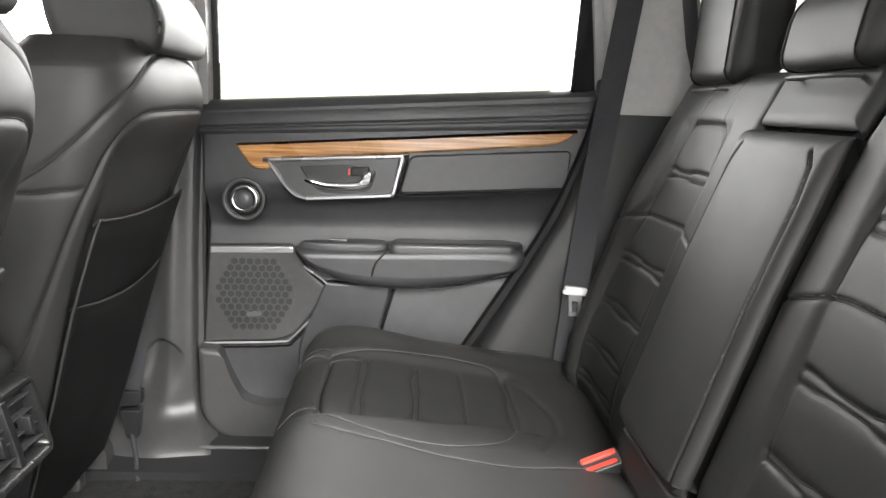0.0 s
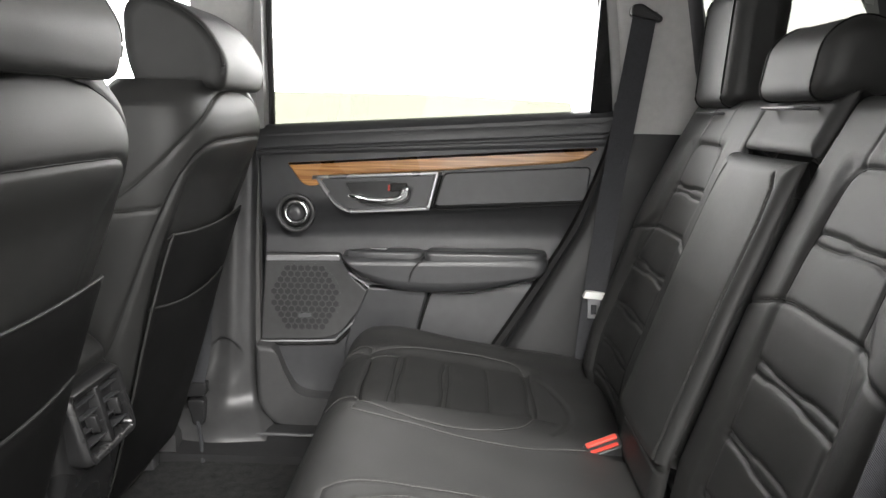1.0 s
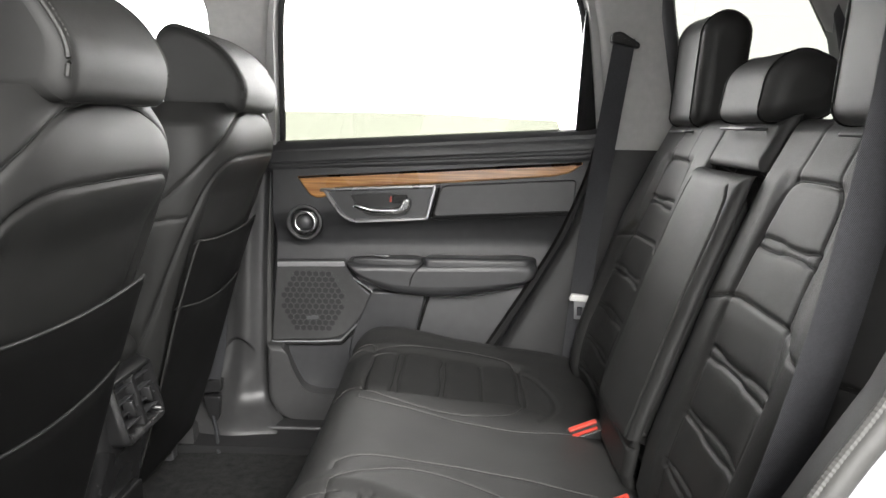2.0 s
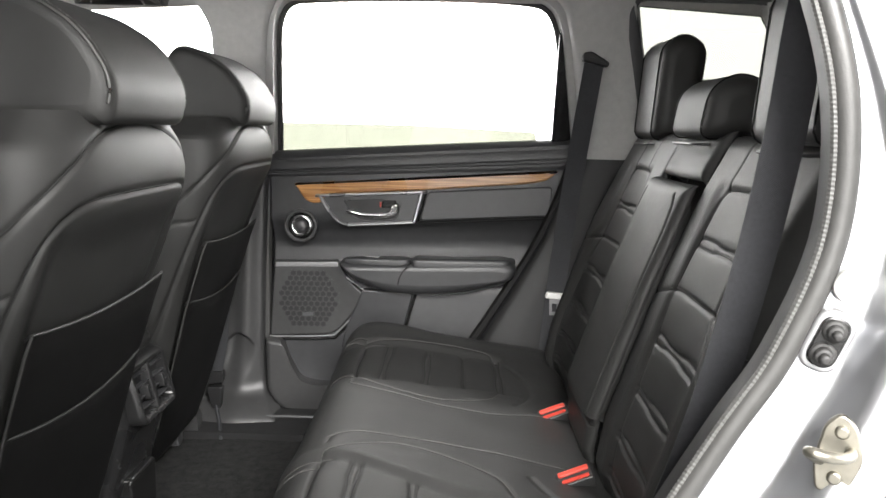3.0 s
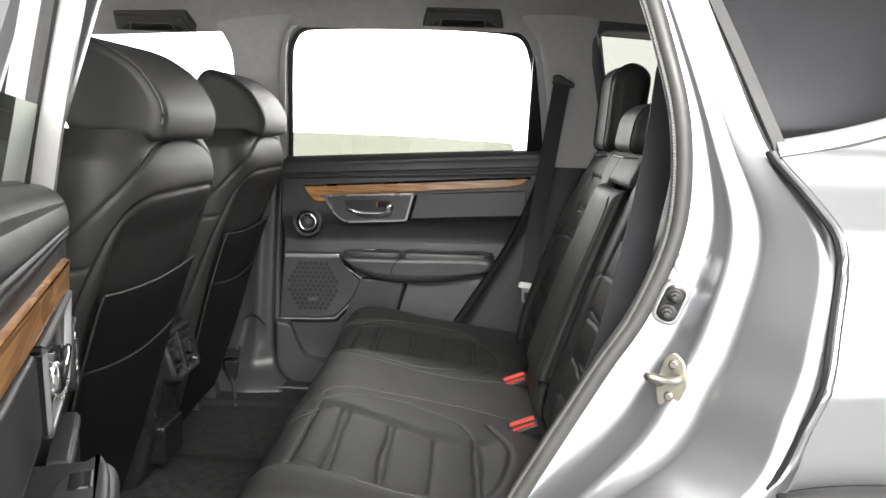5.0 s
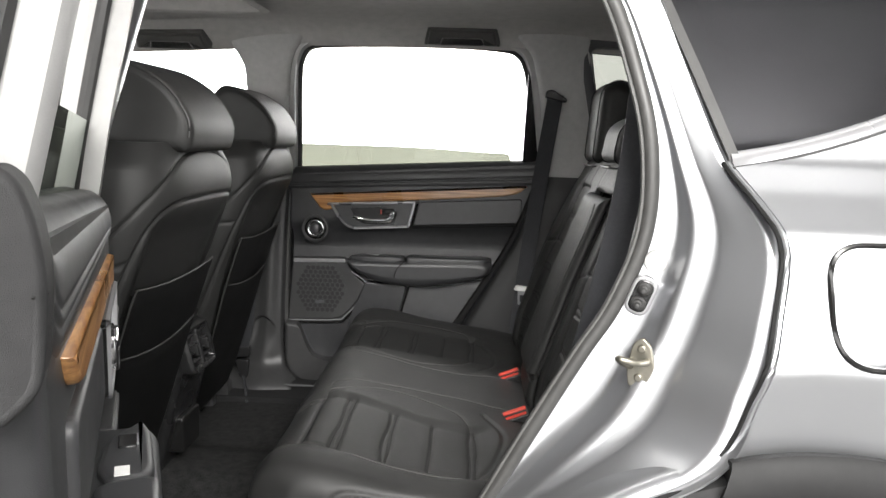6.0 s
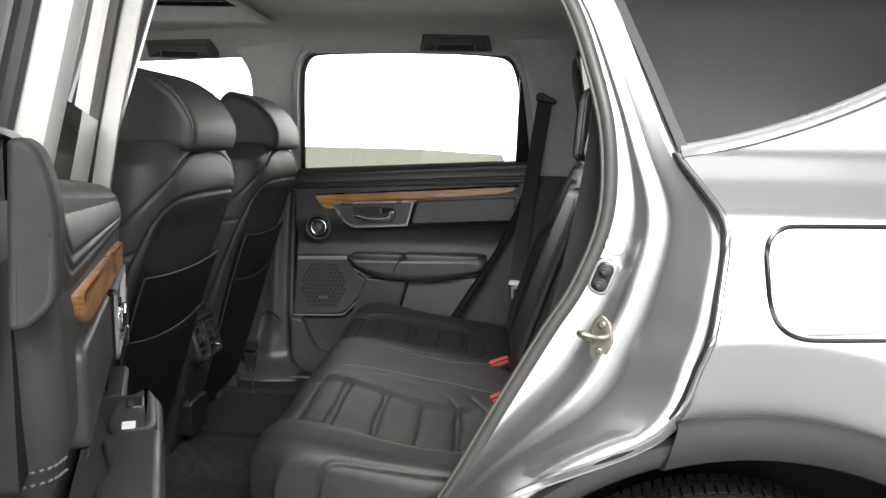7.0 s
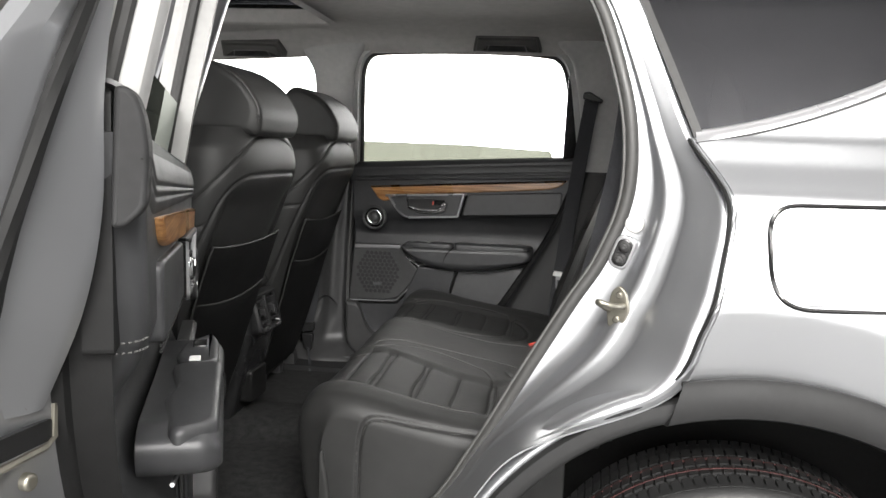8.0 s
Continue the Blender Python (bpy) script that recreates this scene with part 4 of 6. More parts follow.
    Q = np.stack([P[..., 0], np.broadcast_to(np.cumsum(np.concatenate([[0], np.linalg.norm(np.diff(prof, axis=0), axis=1)])), P.shape[:2])], 2)
    L = Q[0, -1, 1]
    P = groove(P, Q, [([(-0.5, L * 0.78), (0.4, L * 0.78)], 0.0016, 0.0016), ([(-0.5, L * 0.83), (0.4, L * 0.83)], 0.0016, 0.0016)], -1)
    roll = add(sheet(P, 0.004, flip=True), "sill_roll", TRIM_SOFT, "padded black sill roll with double seam")

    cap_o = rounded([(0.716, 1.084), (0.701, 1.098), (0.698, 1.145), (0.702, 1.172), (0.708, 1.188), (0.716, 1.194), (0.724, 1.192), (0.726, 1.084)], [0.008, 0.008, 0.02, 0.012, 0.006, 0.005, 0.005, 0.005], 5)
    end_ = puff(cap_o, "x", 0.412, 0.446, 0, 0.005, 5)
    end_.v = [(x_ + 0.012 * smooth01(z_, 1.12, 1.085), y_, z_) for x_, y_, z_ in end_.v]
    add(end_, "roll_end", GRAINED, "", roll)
    # black filler added to plug the see-through gap beside the roll end
    back_ = puff(rounded([(0.400, 0.98), (0.442, 0.98), (0.443, 1.10), (0.440, 1.190), (0.400, 1.180)], 0.006, 3), "y", 0.7265, 0.750)
    add(back_, "roll_backing", SEAL_BLACK, "black filler block behind the sill roll", roll)
    add(tube(cr([(0.440, 0.699, 1.139), (0.4464, 0.706, 1.138), (0.4466, 0.716, 1.137), (0.4464, 0.7245, 1.136)], 20), 0.0014, 6), "roll_seam", SEAMLINE, "", roll)

    # wood strip
    w = rounded([(-0.384, 1.034), (-0.352, 0.988), (-0.335, 0.980), (-0.312, 0.982), (-0.292, 1.006), (-0.02, 1.0235), (0.263, 1.046), (0.312, 1.057), (0.338, 1.082), (0.0, 1.059)],
                [0.004, 0.01, 0.01, 0.01, 0.012, 0.02, 0.02, 0.02, 0.003, 0.02], 5)
    add(puff(w, "y", 0.722, 0.6955, 0, 0.005, 3), "wood_strip", WOOD, "light brown wood-grain strip")

    # handle bezel
    outer = rounded([(-0.322, 1.006), (-0.028, 1.0215), (-0.050, 0.930), (-0.262, 0.917)], [0.016, 0.010, 0.012, 0.04], 6)
    hole = rounded([(-0.250, 0.990), (-0.145, 0.9985), (-0.088, 0.984), (-0.100, 0.943), (-0.130, 0.936), (-0.215, 0.935)], [0.006, 0.02, 0.01, 0.014, 0.014, 0.03], 6)
    if area2(outer) < 0:
        outer = outer[::-1]
    if area2(hole) < 0:
        hole = hole[::-1]
    co, ci, ch = cr(outer, 96, True), cr(inset(outer, 0.009), 96, True), cr(hole, 96, True)

    yrow = lambda q, yy: put("y", q, yy - 0.004)
    bez = sheet(np.array([yrow(co, 0.6985), yrow(co, 0.697), yrow(cr(inset(outer, 0.0015), 96, True), 0.6945), yrow(cr(inset(outer, 0.006), 96, True), 0.6945), yrow(ci, 0.698), yrow(ci, 0.704)]), close=True)
    bezel = add(bez, "handle_bezel", SILVER, "satin chrome bezel round the door handle")
    add(sheet(np.array([yrow(co, 0.728), yrow(co, 0.6985)]), close=True), "bezel_side", TRIM_SOFT, "", bezel)
    bm = bmesh.new()
    loops = []
    for q, yy in ((ci, 0.6975), (ch, 0.6975)):
        vs_ = [bm.verts.new((a_, yy, b_)) for a_, b_ in q]
        loops += [bm.edges.new((vs_[n_], vs_[(n_ + 1) % len(vs_)])) for n_ in range(len(vs_))]
    bmesh.ops.triangle_fill(bm, use_beauty=True, edges=loops)
    bm.verts.index_update()
    pv, pf = [tuple(v_.co) for v_ in bm.verts], [tuple(v_.index for v_ in f_.verts) for f_ in bm.faces]
    bm.free()
    plate = Geo().add(pv, pf)
    wall_ = sheet(np.array([put("y", ch, 0.6975), put("y", ch, 0.700), put("y", ch * 0.97 + ch.mean(0) * 0.03, 0.7028)]), close=True)
    plate.add(wall_.v, wall_.f)
    add(plate, "bezel_plate", TRIM_SOFT, "dark grey plate", bezel)
    # cup floor in a darker plastic puts the recess's shade into colour
    add(puff(hole, "y", 0.7036, 0.7026), "handle_cup", CONSOLE, "", bezel)
    lev = cr([(-0.244, 0.962), (-0.222, 0.950), (-0.185, 0.9435), (-0.135, 0.944), (-0.103, 0.953), (-0.094, 0.972), (-0.101, 0.985), (-0.116, 0.978), (-0.124, 0.962), (-0.150, 0.9585), (-0.195, 0.9590), (-0.225, 0.966)], 60, True)
    add(puff(lev, "y", 0.7035, 0.687, 0.004, 0.006, 4), "door_handle", BRIGHT, "polished chrome pull handle", bezel)
    add(puff(rounded([(-0.142, 0.972), (-0.103, 0.975), (-0.103, 0.993), (-0.14, 0.991)], 0.003, 3), "y", 0.705, 0.690, 0, 0.002, 2), "lock_knob", GLOSSY, "black lock slider", bezel)
    add(puff(rounded([(-0.1475, 0.974), (-0.1435, 0.974), (-0.1435, 0.988), (-0.1475, 0.987)], 0.001, 2), "y", 0.705, 0.692), "lock_mark", RED, "red lock mark", bezel)

    # padded insert
    ins = rounded([(-0.018, 1.018), (0.325, 1.040), (0.318, 0.957), (-0.040, 0.937)], 0.016, 6)
    add(puff(ins, "y", 0.72, 0.697, 0, 0.0045, 4), "padded_insert", TRIM_SOFT, "padded black soft-touch insert")

    for dz_ in (0.0, -0.0065):
        add(tube(line([(-0.040, 0.701, 0.9365 + dz_), (0.312, 0.701, 0.9555 + dz_)], 30), 0.0016, 6), "insert_seam", SEAMLINE)
    # gloss black bar draws the shadow the bezel throws beside the insert
    add(tube(line([(-0.0235, 0.6985, 1.014), (-0.0435, 0.6985, 0.936)], 12), 0.0045, 6), "insert_shade", GLOSSY)

    # tweeter
    c = (-0.366, 0.701, 0.917)
    tw = add(ring(c, "y", 0.037, 0.046, 0.012, -0.010, 40, 0.003), "tweeter", TRIM, "round tweeter with a silver ring")
    add(ring(c, "y", 0.020, 0.030, 0.012, -0.010, 36, 0.003), "tweeter_ring", CHROME, "", tw)
    # black bed paints the recess shading round the tweeter's dome
    add(puff(circle(c[0], c[2], 0.038, 32), "y", 0.716, 0.7025), "tweeter_bed", GLOSSY, "", tw)
    add(puff(circle(c[0], c[2], 0.0205, 24), "y", 0.712, 0.691, 0, 0.016, 6), "dome", SATIN, "", tw)

    # loudspeaker panel with honeycomb grille
    sp = rounded([(-0.440, 0.817), (-0.262, 0.821), (-0.238, 0.770), (-0.185, 0.722), (-0.262, 0.622), (-0.300, 0.609), (-0.455, 0.603)], [0.004, 0.01, 0.04, 0.006, 0.06, 0.03, 0.006], 6)
    spk = add(puff(sp, "y", 0.72, 0.697, 0, 0.004, 3), "speaker_panel", TRIM, "black plastic loudspeaker panel")
    add(puff(rounded([(-0.437, 0.8135), (-0.264, 0.8175), (-0.262, 0.8045), (-0.438, 0.8005)], 0.002, 2), "y", 0.70, 0.6945, 0, 0.002, 2), "chrome_line", SILVER, "silver edge strip", spk)
    edge_ = np.array([(-0.240, 0.776), (-0.186, 0.720), (-0.262, 0.620), (-0.300, 0.606), (-0.455, 0.6005)])
    add(tube(put("y", cr(edge_, 50), 0.6965), 0.0022, 6), "panel_piping", SILVER, "thin silver edge line", spk)
    add(tube(put("y", cr(edge_ + np.array([0.004, -0.007]), 50), 0.700), 0.004, 6), "panel_gap", GLOSSY, "", spk)
    # raised dark hexagons give the grille's holes their shade by colour
    g = Geo()
    gc_, R = (-0.346, 0.712), 0.083
    hx_ = 0.0166
    for a in range(-6, 7):
        for b in range(-6, 7):
            x_, z_ = gc_[0] + hx_ * 1.0 * (a + 0.5 * (b % 2)), gc_[1] + hx_ * 0.866 * b
            if math.hypot(x_ - gc_[0], z_ - gc_[1]) < R:
                hexo = np.array([(x_ + 0.0079 * math.sin(k * math.pi / 3), z_ + 0.0079 * math.cos(k * math.pi / 3)) for k in range(6)])
                q = puff(hexo, "y", 0.6972, 0.6955)
                g.add(q.v, q.f)
    tagged(add(g, "grille", DARK_TRIM, "honeycomb speaker grille", spk), kind="stuff")
    add(puff(circle(gc_[0], gc_[1], R + 0.004, 40), "y", 0.70, 0.6966), "grille_bed", TRIM, "", spk)
    add(puff(rounded([(-0.362, 0.662), (-0.332, 0.664), (-0.332, 0.674), (-0.362, 0.672)], 0.002, 2), "y", 0.70, 0.6945), "badge", SATIN, "small silver badge", spk)

    # armrest: cup in front, pad behind
    pad = rounded([(-0.262, 0.824), (-0.06, 0.828), (0.20, 0.838), (0.234, 0.824), (0.224, 0.784), (0.10, 0.750), (0.0, 0.738), (-0.095, 0.740), (-0.16, 0.752), (-0.225, 0.785)],
                  [0.02, 0.02, 0.02, 0.02, 0.03, 0.05, 0.05, 0.05, 0.05, 0.03], 6)
    body_ = add(puff(pad, "y", 0.735, 0.643, 0, 0.028, 7), "armrest_pad", TRIM_SOFT, "padded black armrest with pull cup")
    add(tube(cr([(-0.050, 0.665, 0.829), (-0.066, 0.646, 0.818), (-0.082, 0.6425, 0.80), (-0.090, 0.6425, 0.780), (-0.092, 0.649, 0.758), (-0.088, 0.668, 0.744), (-0.084, 0.69, 0.7395)], 40), 0.0022, 6), "armrest_seam", SEAMLINE, "", body_)
    cap = rounded([(-0.06, 0.644), (0.21, 0.648), (0.235, 0.70), (0.10, 0.715), (0.06, 0.70), (-0.05, 0.715)], 0.02, 5)
    add(puff(cap, "z", 0.818, 0.8405, 0, 0.010, 4), "armrest_top", TRIM_SOFT)
    lid = rounded([(-0.245, 0.662), (-0.20, 0.652), (-0.085, 0.650), (-0.06, 0.658), (-0.06, 0.70), (-0.10, 0.712), (-0.18, 0.705)], 0.015, 5)
    cup_top = add(puff(lid, "z", 0.820, 0.8375, 0, 0.008, 4), "window_switch_panel", TRIM_SOFT, "black window switch panel")
    add(puff(rounded([(-0.185, 0.668), (-0.145, 0.668), (-0.145, 0.690), (-0.185, 0.690)], 0.003, 2), "z", 0.8355, 0.840, 0, 0.002, 2), "window_switch", GLOSSY, "gloss black window switch", cup_top)
    # thin silver bar painted in as the highlight along the switch's edge
    add(tube([(-0.183, 0.668, 0.840), (-0.147, 0.668, 0.840)], 0.0012, 6), "switch_glint", SILVER, "", cup_top)
    if left:
        add(puff(rounded([(-0.090, 0.676), (-0.066, 0.676), (-0.066, 0.692), (-0.090, 0.692)], 0.001, 2), "z", 0.8365, 0.8387), "switch_label", WHITE, "small white label", cup_top)
    add(tube(put("y", cr([(-0.09, 0.738), (0.0, 0.731), (0.10, 0.741), (0.222, 0.774)], 30), 0.697), 0.0028, 6), "chrome_line", SILVER, "thin silver line")
    for z_ in (0.9745, 0.9830):
        g = Geo()
        pa = cr([(0.392, 0.7055, z_), (0.4085, 0.714, z_), (0.4185, 0.736, z_), (0.4225, 0.754, z_)], 23)
        for a_, b_ in zip(pa[0:-1:2], pa[1::2]):
            q = tube([a_, b_], 0.0011, 5)
            g.add(q.v, q.f)
        tagged(add(g, "stitching", THREAD, "pale double stitching", panel), kind="stuff")

    # lower panels and pocket
    lo = rounded([(-0.195, 0.742), (-0.050, 0.738), (-0.085, 0.600), (-0.10, 0.40), (-0.26, 0.40), (-0.25, 0.61)], [0.01, 0.02, 0.02, 0.01, 0.01, 0.04], 5)
    add(puff(lo, "y", 0.72, 0.694, 0, 0.006, 4), "lower_panel", TRIM_SOFT)
    add(tube(cr([(-0.044, 0.703, 0.735), (-0.066, 0.703, 0.66), (-0.080, 0.703, 0.60), (-0.090, 0.703, 0.50)], 20), 0.0045, 6), "panel_gap", GLOSSY)
    lip_ = rounded([(-0.460, 0.602), (-0.418, 0.598), (-0.402, 0.545), (-0.372, 0.484), (-0.33, 0.470), (-0.10, 0.474), (-0.08, 0.40), (-0.30, 0.375), (-0.42, 0.40), (-0.458, 0.45)],
                   [0.004, 0.01, 0.05, 0.03, 0.03, 0.02, 0.02, 0.05, 0.05, 0.04], 6)
    add(puff(lip_, "y", 0.72, 0.655, 0, 0.014, 5), "map_pocket", TRIM, "moulded black map pocket")

    # window frame, channels and the lowered glass
    path = [(-0.462, 0.742, 1.10), (-0.457, 0.722, 1.22), (-0.451, 0.690, 1.38), (-0.438, 0.668, 1.475), (-0.393, 0.652, 1.530), (-0.30, 0.647, 1.545),
            (0.0, 0.645, 1.552), (0.225, 0.650, 1.546), (0.303, 0.656, 1.524), (0.344, 0.672, 1.46), (0.368, 0.700, 1.33), (0.392, 0.735, 1.165)]
    pth = cr(path, 110)
    T = np.gradient(pth, axis=0)
    T /= np.linalg.norm(T, axis=1)[:, None]
    A = np.cross(T, np.array([0, 1.0, 0.0]))
    A /= np.linalg.norm(A, axis=1)[:, None]
    rows = []
    for a, b in ((-0.022, -0.012), (-0.020, -0.024), (0.0, -0.026), (0.012, -0.020), (0.016, -0.008), (0.014, 0.03), (-0.018, 0.045), (-0.030, 0.03), (-0.022, -0.012)):
        rows.append(pth + A * a + np.array([0, b, 0]))
    # outwards is away from the pane's middle
    frame_ = sheet(np.array(rows))
    wf = add(frame_, "window_frame", FRAME_GREY, "grey window frame")
    inn_ = pth + A * 0.019
    add(tube(inn_ + np.array([0, 0.004, 0]), 0.0075, 8), "window_channel", RUBBER, "", wf)
    add(tube(pth - A * 0.028 + np.array([0, 0.012, 0]), 0.010, 8), "frame_seal", RUBBER, "", wf)
    tri = rounded([(0.318, 1.150), (0.375, 1.155), (0.350, 1.35), (0.330, 1.47), (0.322, 1.47)], 0.006, 3)
    g = puff(tri, "y", 0.0, -0.012, 0, 0.003, 2)
    g.v = [(x_, y_ + np.interp(z_, [1.10, 1.22, 1.38, 1.5], [0.742, 0.722, 0.690, 0.662]), z_) for x_, y_, z_ in g.v]
    add(g, "sash_cover", GLOSSY, "gloss black sash cover", wf)
    g0 = np.linspace(-0.44, 0.292, 40)
    top = 1.198 - 0.012 * smooth01(g0, -0.1, 0.3) - 0.05 * smooth01(g0, 0.265, 0.295) ** 2
    if left:
        top = 1.228 + 0.020 * g0 - 0.004 * smooth01(g0, 0.280, 0.292)
    P = np.stack([np.stack([g0, np.full(40, 0) + np.interp(1.10 + (top - 1.10) * k, [1.10, 1.23], [0.748, 0.724 if left else 0.730]), 1.10 + (top - 1.10) * k], 1) for k in np.linspace(0, 1, 6)], 1)
    add(sheet(P, 0.004), "pane", GLASS, "lowered green-tinted window pane", wf)
    return door


rear_door(False, "closed silver rear door with black trim and lowered window")
drv = rear_door(True, "open silver rear door with black trim and wood strip")
drv.location = (-0.534, -0.726, 0.017)
drv.rotation_euler = (0, 0, radians(-67))
# ---- seats ----
# rear cushion: one sweep over the width, pressed by seams
CW = 0.665
prof = cr([(0.335, 0.585), (0.26, 0.600), (0.16, 0.612), (0.05, 0.628), (-0.06, 0.650), (-0.13, 0.660), (-0.180, 0.650), (-0.212, 0.615), (-0.222, 0.57), (-0.215, 0.50), (-0.20, 0.42), (-0.14, 0.38)], 300)
sl = np.concatenate([[0], np.cumsum(np.linalg.norm(np.diff(prof, axis=0), axis=1))])
# across: flat over the bench, then over the end and down its side
ARC, DROP = 0.045, 0.20
run = np.concatenate([np.linspace(-CW + ARC, CW - ARC, 400), np.linspace(0.004, ARC * math.pi / 2 + DROP, 70) + CW - ARC])
run = np.concatenate([-run[:399:-1], run])
over = np.maximum(np.abs(run) - (CW - ARC), 0)
bend = np.minimum(over / ARC, math.pi / 2)
yv = np.sign(run) * (np.minimum(np.abs(run), CW - ARC) + ARC * np.sin(bend))
drop = ARC * (1 - np.cos(bend)) + np.maximum(over - ARC * math.pi / 2, 0)
S, Y = np.meshgrid(sl, yv, indexing="ij")
X = np.interp(S, sl, prof[:, 0])
Z = np.interp(S, sl, prof[:, 1])
RUN = np.broadcast_to(run, S.shape)
end = np.abs(Y) / CW
ay = np.abs(Y)
V = np.where(Y < 0, -0.035 - Y, Y + 0.025)
# the seat panels lie lower than the bolsters and the middle place
inner_v = np.interp(X, [-0.20, -0.15, -0.07, 0.0, 0.09, 0.17, 0.26], [0.20, 0.195, 0.205, 0.228, 0.253, 0.262, 0.20])
outer_v = np.interp(X, [-0.20, -0.12, -0.05, 0.03, 0.10, 0.17, 0.26], [0.47, 0.492, 0.505, 0.515, 0.52, 0.515, 0.48])
in_panel = smooth01(V, inner_v - 0.022, inner_v + 0.012) * smooth01(V, outer_v + 0.03, outer_v - 0.008)
Z = Z + (0.004 - 0.011 * in_panel * smooth01(X, 0.23, 0.16) + 0.012 * np.exp(-((ay - 0.585) / 0.04) ** 2)) * smooth01(Z, 0.45, 0.62)
Z = Z + 0.008 * np.exp(-(Y / 0.15) ** 4) * smooth01(Z, 0.45, 0.62)
Z = np.maximum(Z - drop[None, :], 0.385)
X = X - 0.012 * np.exp(-((ay - 0.38) / 0.22) ** 4) * smooth01(S, sl[-1] * 0.35, sl[-1] * 0.75)
X = X + 0.07 * smooth01(end, 0.90, 1.0) ** 2 * smooth01(S, sl[-1] * 0.40, sl[-1] * 0.8)
# sag and creases of the hide
X = X + 0.0012 * np.sin(31 * Y + 5) * np.sin(23 * S)
Z = Z + 0.0012 * np.sin(24 * Y + 17 * S) * np.sin(13 * Y - 29 * S) * smooth01(Z, 0.45, 0.6)
P = np.stack([X, Y, Z], 2)
Q = np.stack([S, RUN], 2)
seams, threads = [], []
s_of = lambda xq: float(np.interp(-xq, -prof[:175, 0], sl[:175]))


def on_cushion(pts, n=40):
    """Seam from places (x, y) on the cushion; x below -0.21 runs down the front."""
    q = cr(pts, n)
    return np.stack([[s_of(a) if a > -0.2 else s_of(-0.2) + (-0.2 - a) for a in q[:, 0]], q[:, 1]], 1)


for sg, off in ((-1, -0.035), (1, -0.025)):
    at = lambda pts: on_cushion([(x_, off + sg * v_) for x_, v_ in pts], 70)
    mid_edge = at([(-0.175, 0.155), (-0.13, 0.118), (-0.08, 0.102), (-0.03, 0.096), (0.05, 0.088), (0.13, 0.088), (0.20, 0.102), (0.27, 0.115)])
    nose_in = at([(-0.36, 0.242), (-0.24, 0.240), (-0.195, 0.228), (-0.165, 0.207), (-0.13, 0.205)])
    strip = at([(-0.36, 0.215), (-0.24, 0.212), (-0.195, 0.203), (-0.165, 0.188), (-0.142, 0.180), (-0.098, 0.150), (-0.032, 0.122), (0.062, 0.136), (0.131, 0.178), (0.160, 0.235), (0.168, 0.262)])
    nose_out = at([(-0.36, 0.500), (-0.24, 0.494), (-0.195, 0.468), (-0.165, 0.455), (-0.125, 0.465), (-0.10, 0.475)])
    border = at([(-0.36, 0.528), (-0.24, 0.522), (-0.20, 0.500), (-0.165, 0.482), (-0.11, 0.508), (-0.05, 0.532), (0.03, 0.550), (0.10, 0.553), (0.15, 0.540), (0.172, 0.505)])
    loop_ = at([(0.168, 0.505), (0.205, 0.44), (0.230, 0.34), (0.232, 0.25), (0.195, 0.165)])
    edge_v = 0.625 if sg < 0 else 0.635
    bolster = at([(0.26, edge_v - 0.012), (0.14, edge_v - 0.008), (0.04, edge_v), (-0.035, edge_v + 0.006), (-0.075, edge_v + 0.022), (-0.092, edge_v + 0.06), (-0.097, edge_v + 0.12), (-0.098, edge_v + 0.20)])
    for q, w_, d_ in ((mid_edge, 0.004, 0.0016), (nose_in, 0.004, 0.003), (strip, 0.004, 0.002), (nose_out, 0.004, 0.003), (border, 0.004, 0.002), (loop_, 0.006, 0.003), (bolster, 0.006, 0.005)):
        seams.append((q, w_, d_))
    threads += [(mid_edge, 0.0), (nose_in, 0.003), (strip, 0.0), (nose_out, 0.003), (border, 0.0), (bolster, 0.005), (bolster, -0.005)]
    for k, (xq, v0, v1) in enumerate(((-0.196, 0.215, 0.452), (-0.091, 0.205, 0.482), (0.001, 0.236, 0.492), (0.086, 0.256, 0.50), (0.170, 0.258, 0.512))):
        vv = np.linspace(v0, v1, 30)
        seams.append((np.stack([np.full(30, s_of(xq)), off + sg * vv], 1), 0.013, 0.0022))
        for dx in ((-0.006, 0.006) if k != 3 else (0.0,)):
            w_ = dx * (0.95 + 0.22 * np.tanh(4 * np.sin(np.linspace(0, 2.6 * math.pi, 30) + 1.3 * k))) + 0.004 * (vv - v0)
            seams.append((np.stack([[s_of(v_) for v_ in xq + w_], off + sg * vv], 1), 0.0028, 0.0032))
P = groove(P, Q, seams, -1)
rear_seat = thing("rear_seat", (0.1, 0, 0.36), "black leather rear bench seat with pleated panels", "car seat")
cush = sheet(P, 0.006, flip=True).make("cushion", LEATHER, rear_seat, "long black leather seat cushion", sharp=100)
tagged(seam_lines(P, Q, [q for q, w_, d_ in seams if w_ < 0.0035], sign=-1).make("seam", SEAMLINE, cush), kind="stuff")
g = Geo()
for q, off in threads:
    t_ = stitches(P, Q, q, offset=off, out=-1)
    g.add(t_.v, t_.f)
tagged(g.make("stitching", THREAD, cush, "pale grey seam stitching"), kind="stuff")

def back_x(z):
    return np.interp(z, [0.56, 0.62, 0.70, 0.92, 1.10, 1.20], [0.30, 0.285, 0.298, 0.372, 0.440, 0.49])


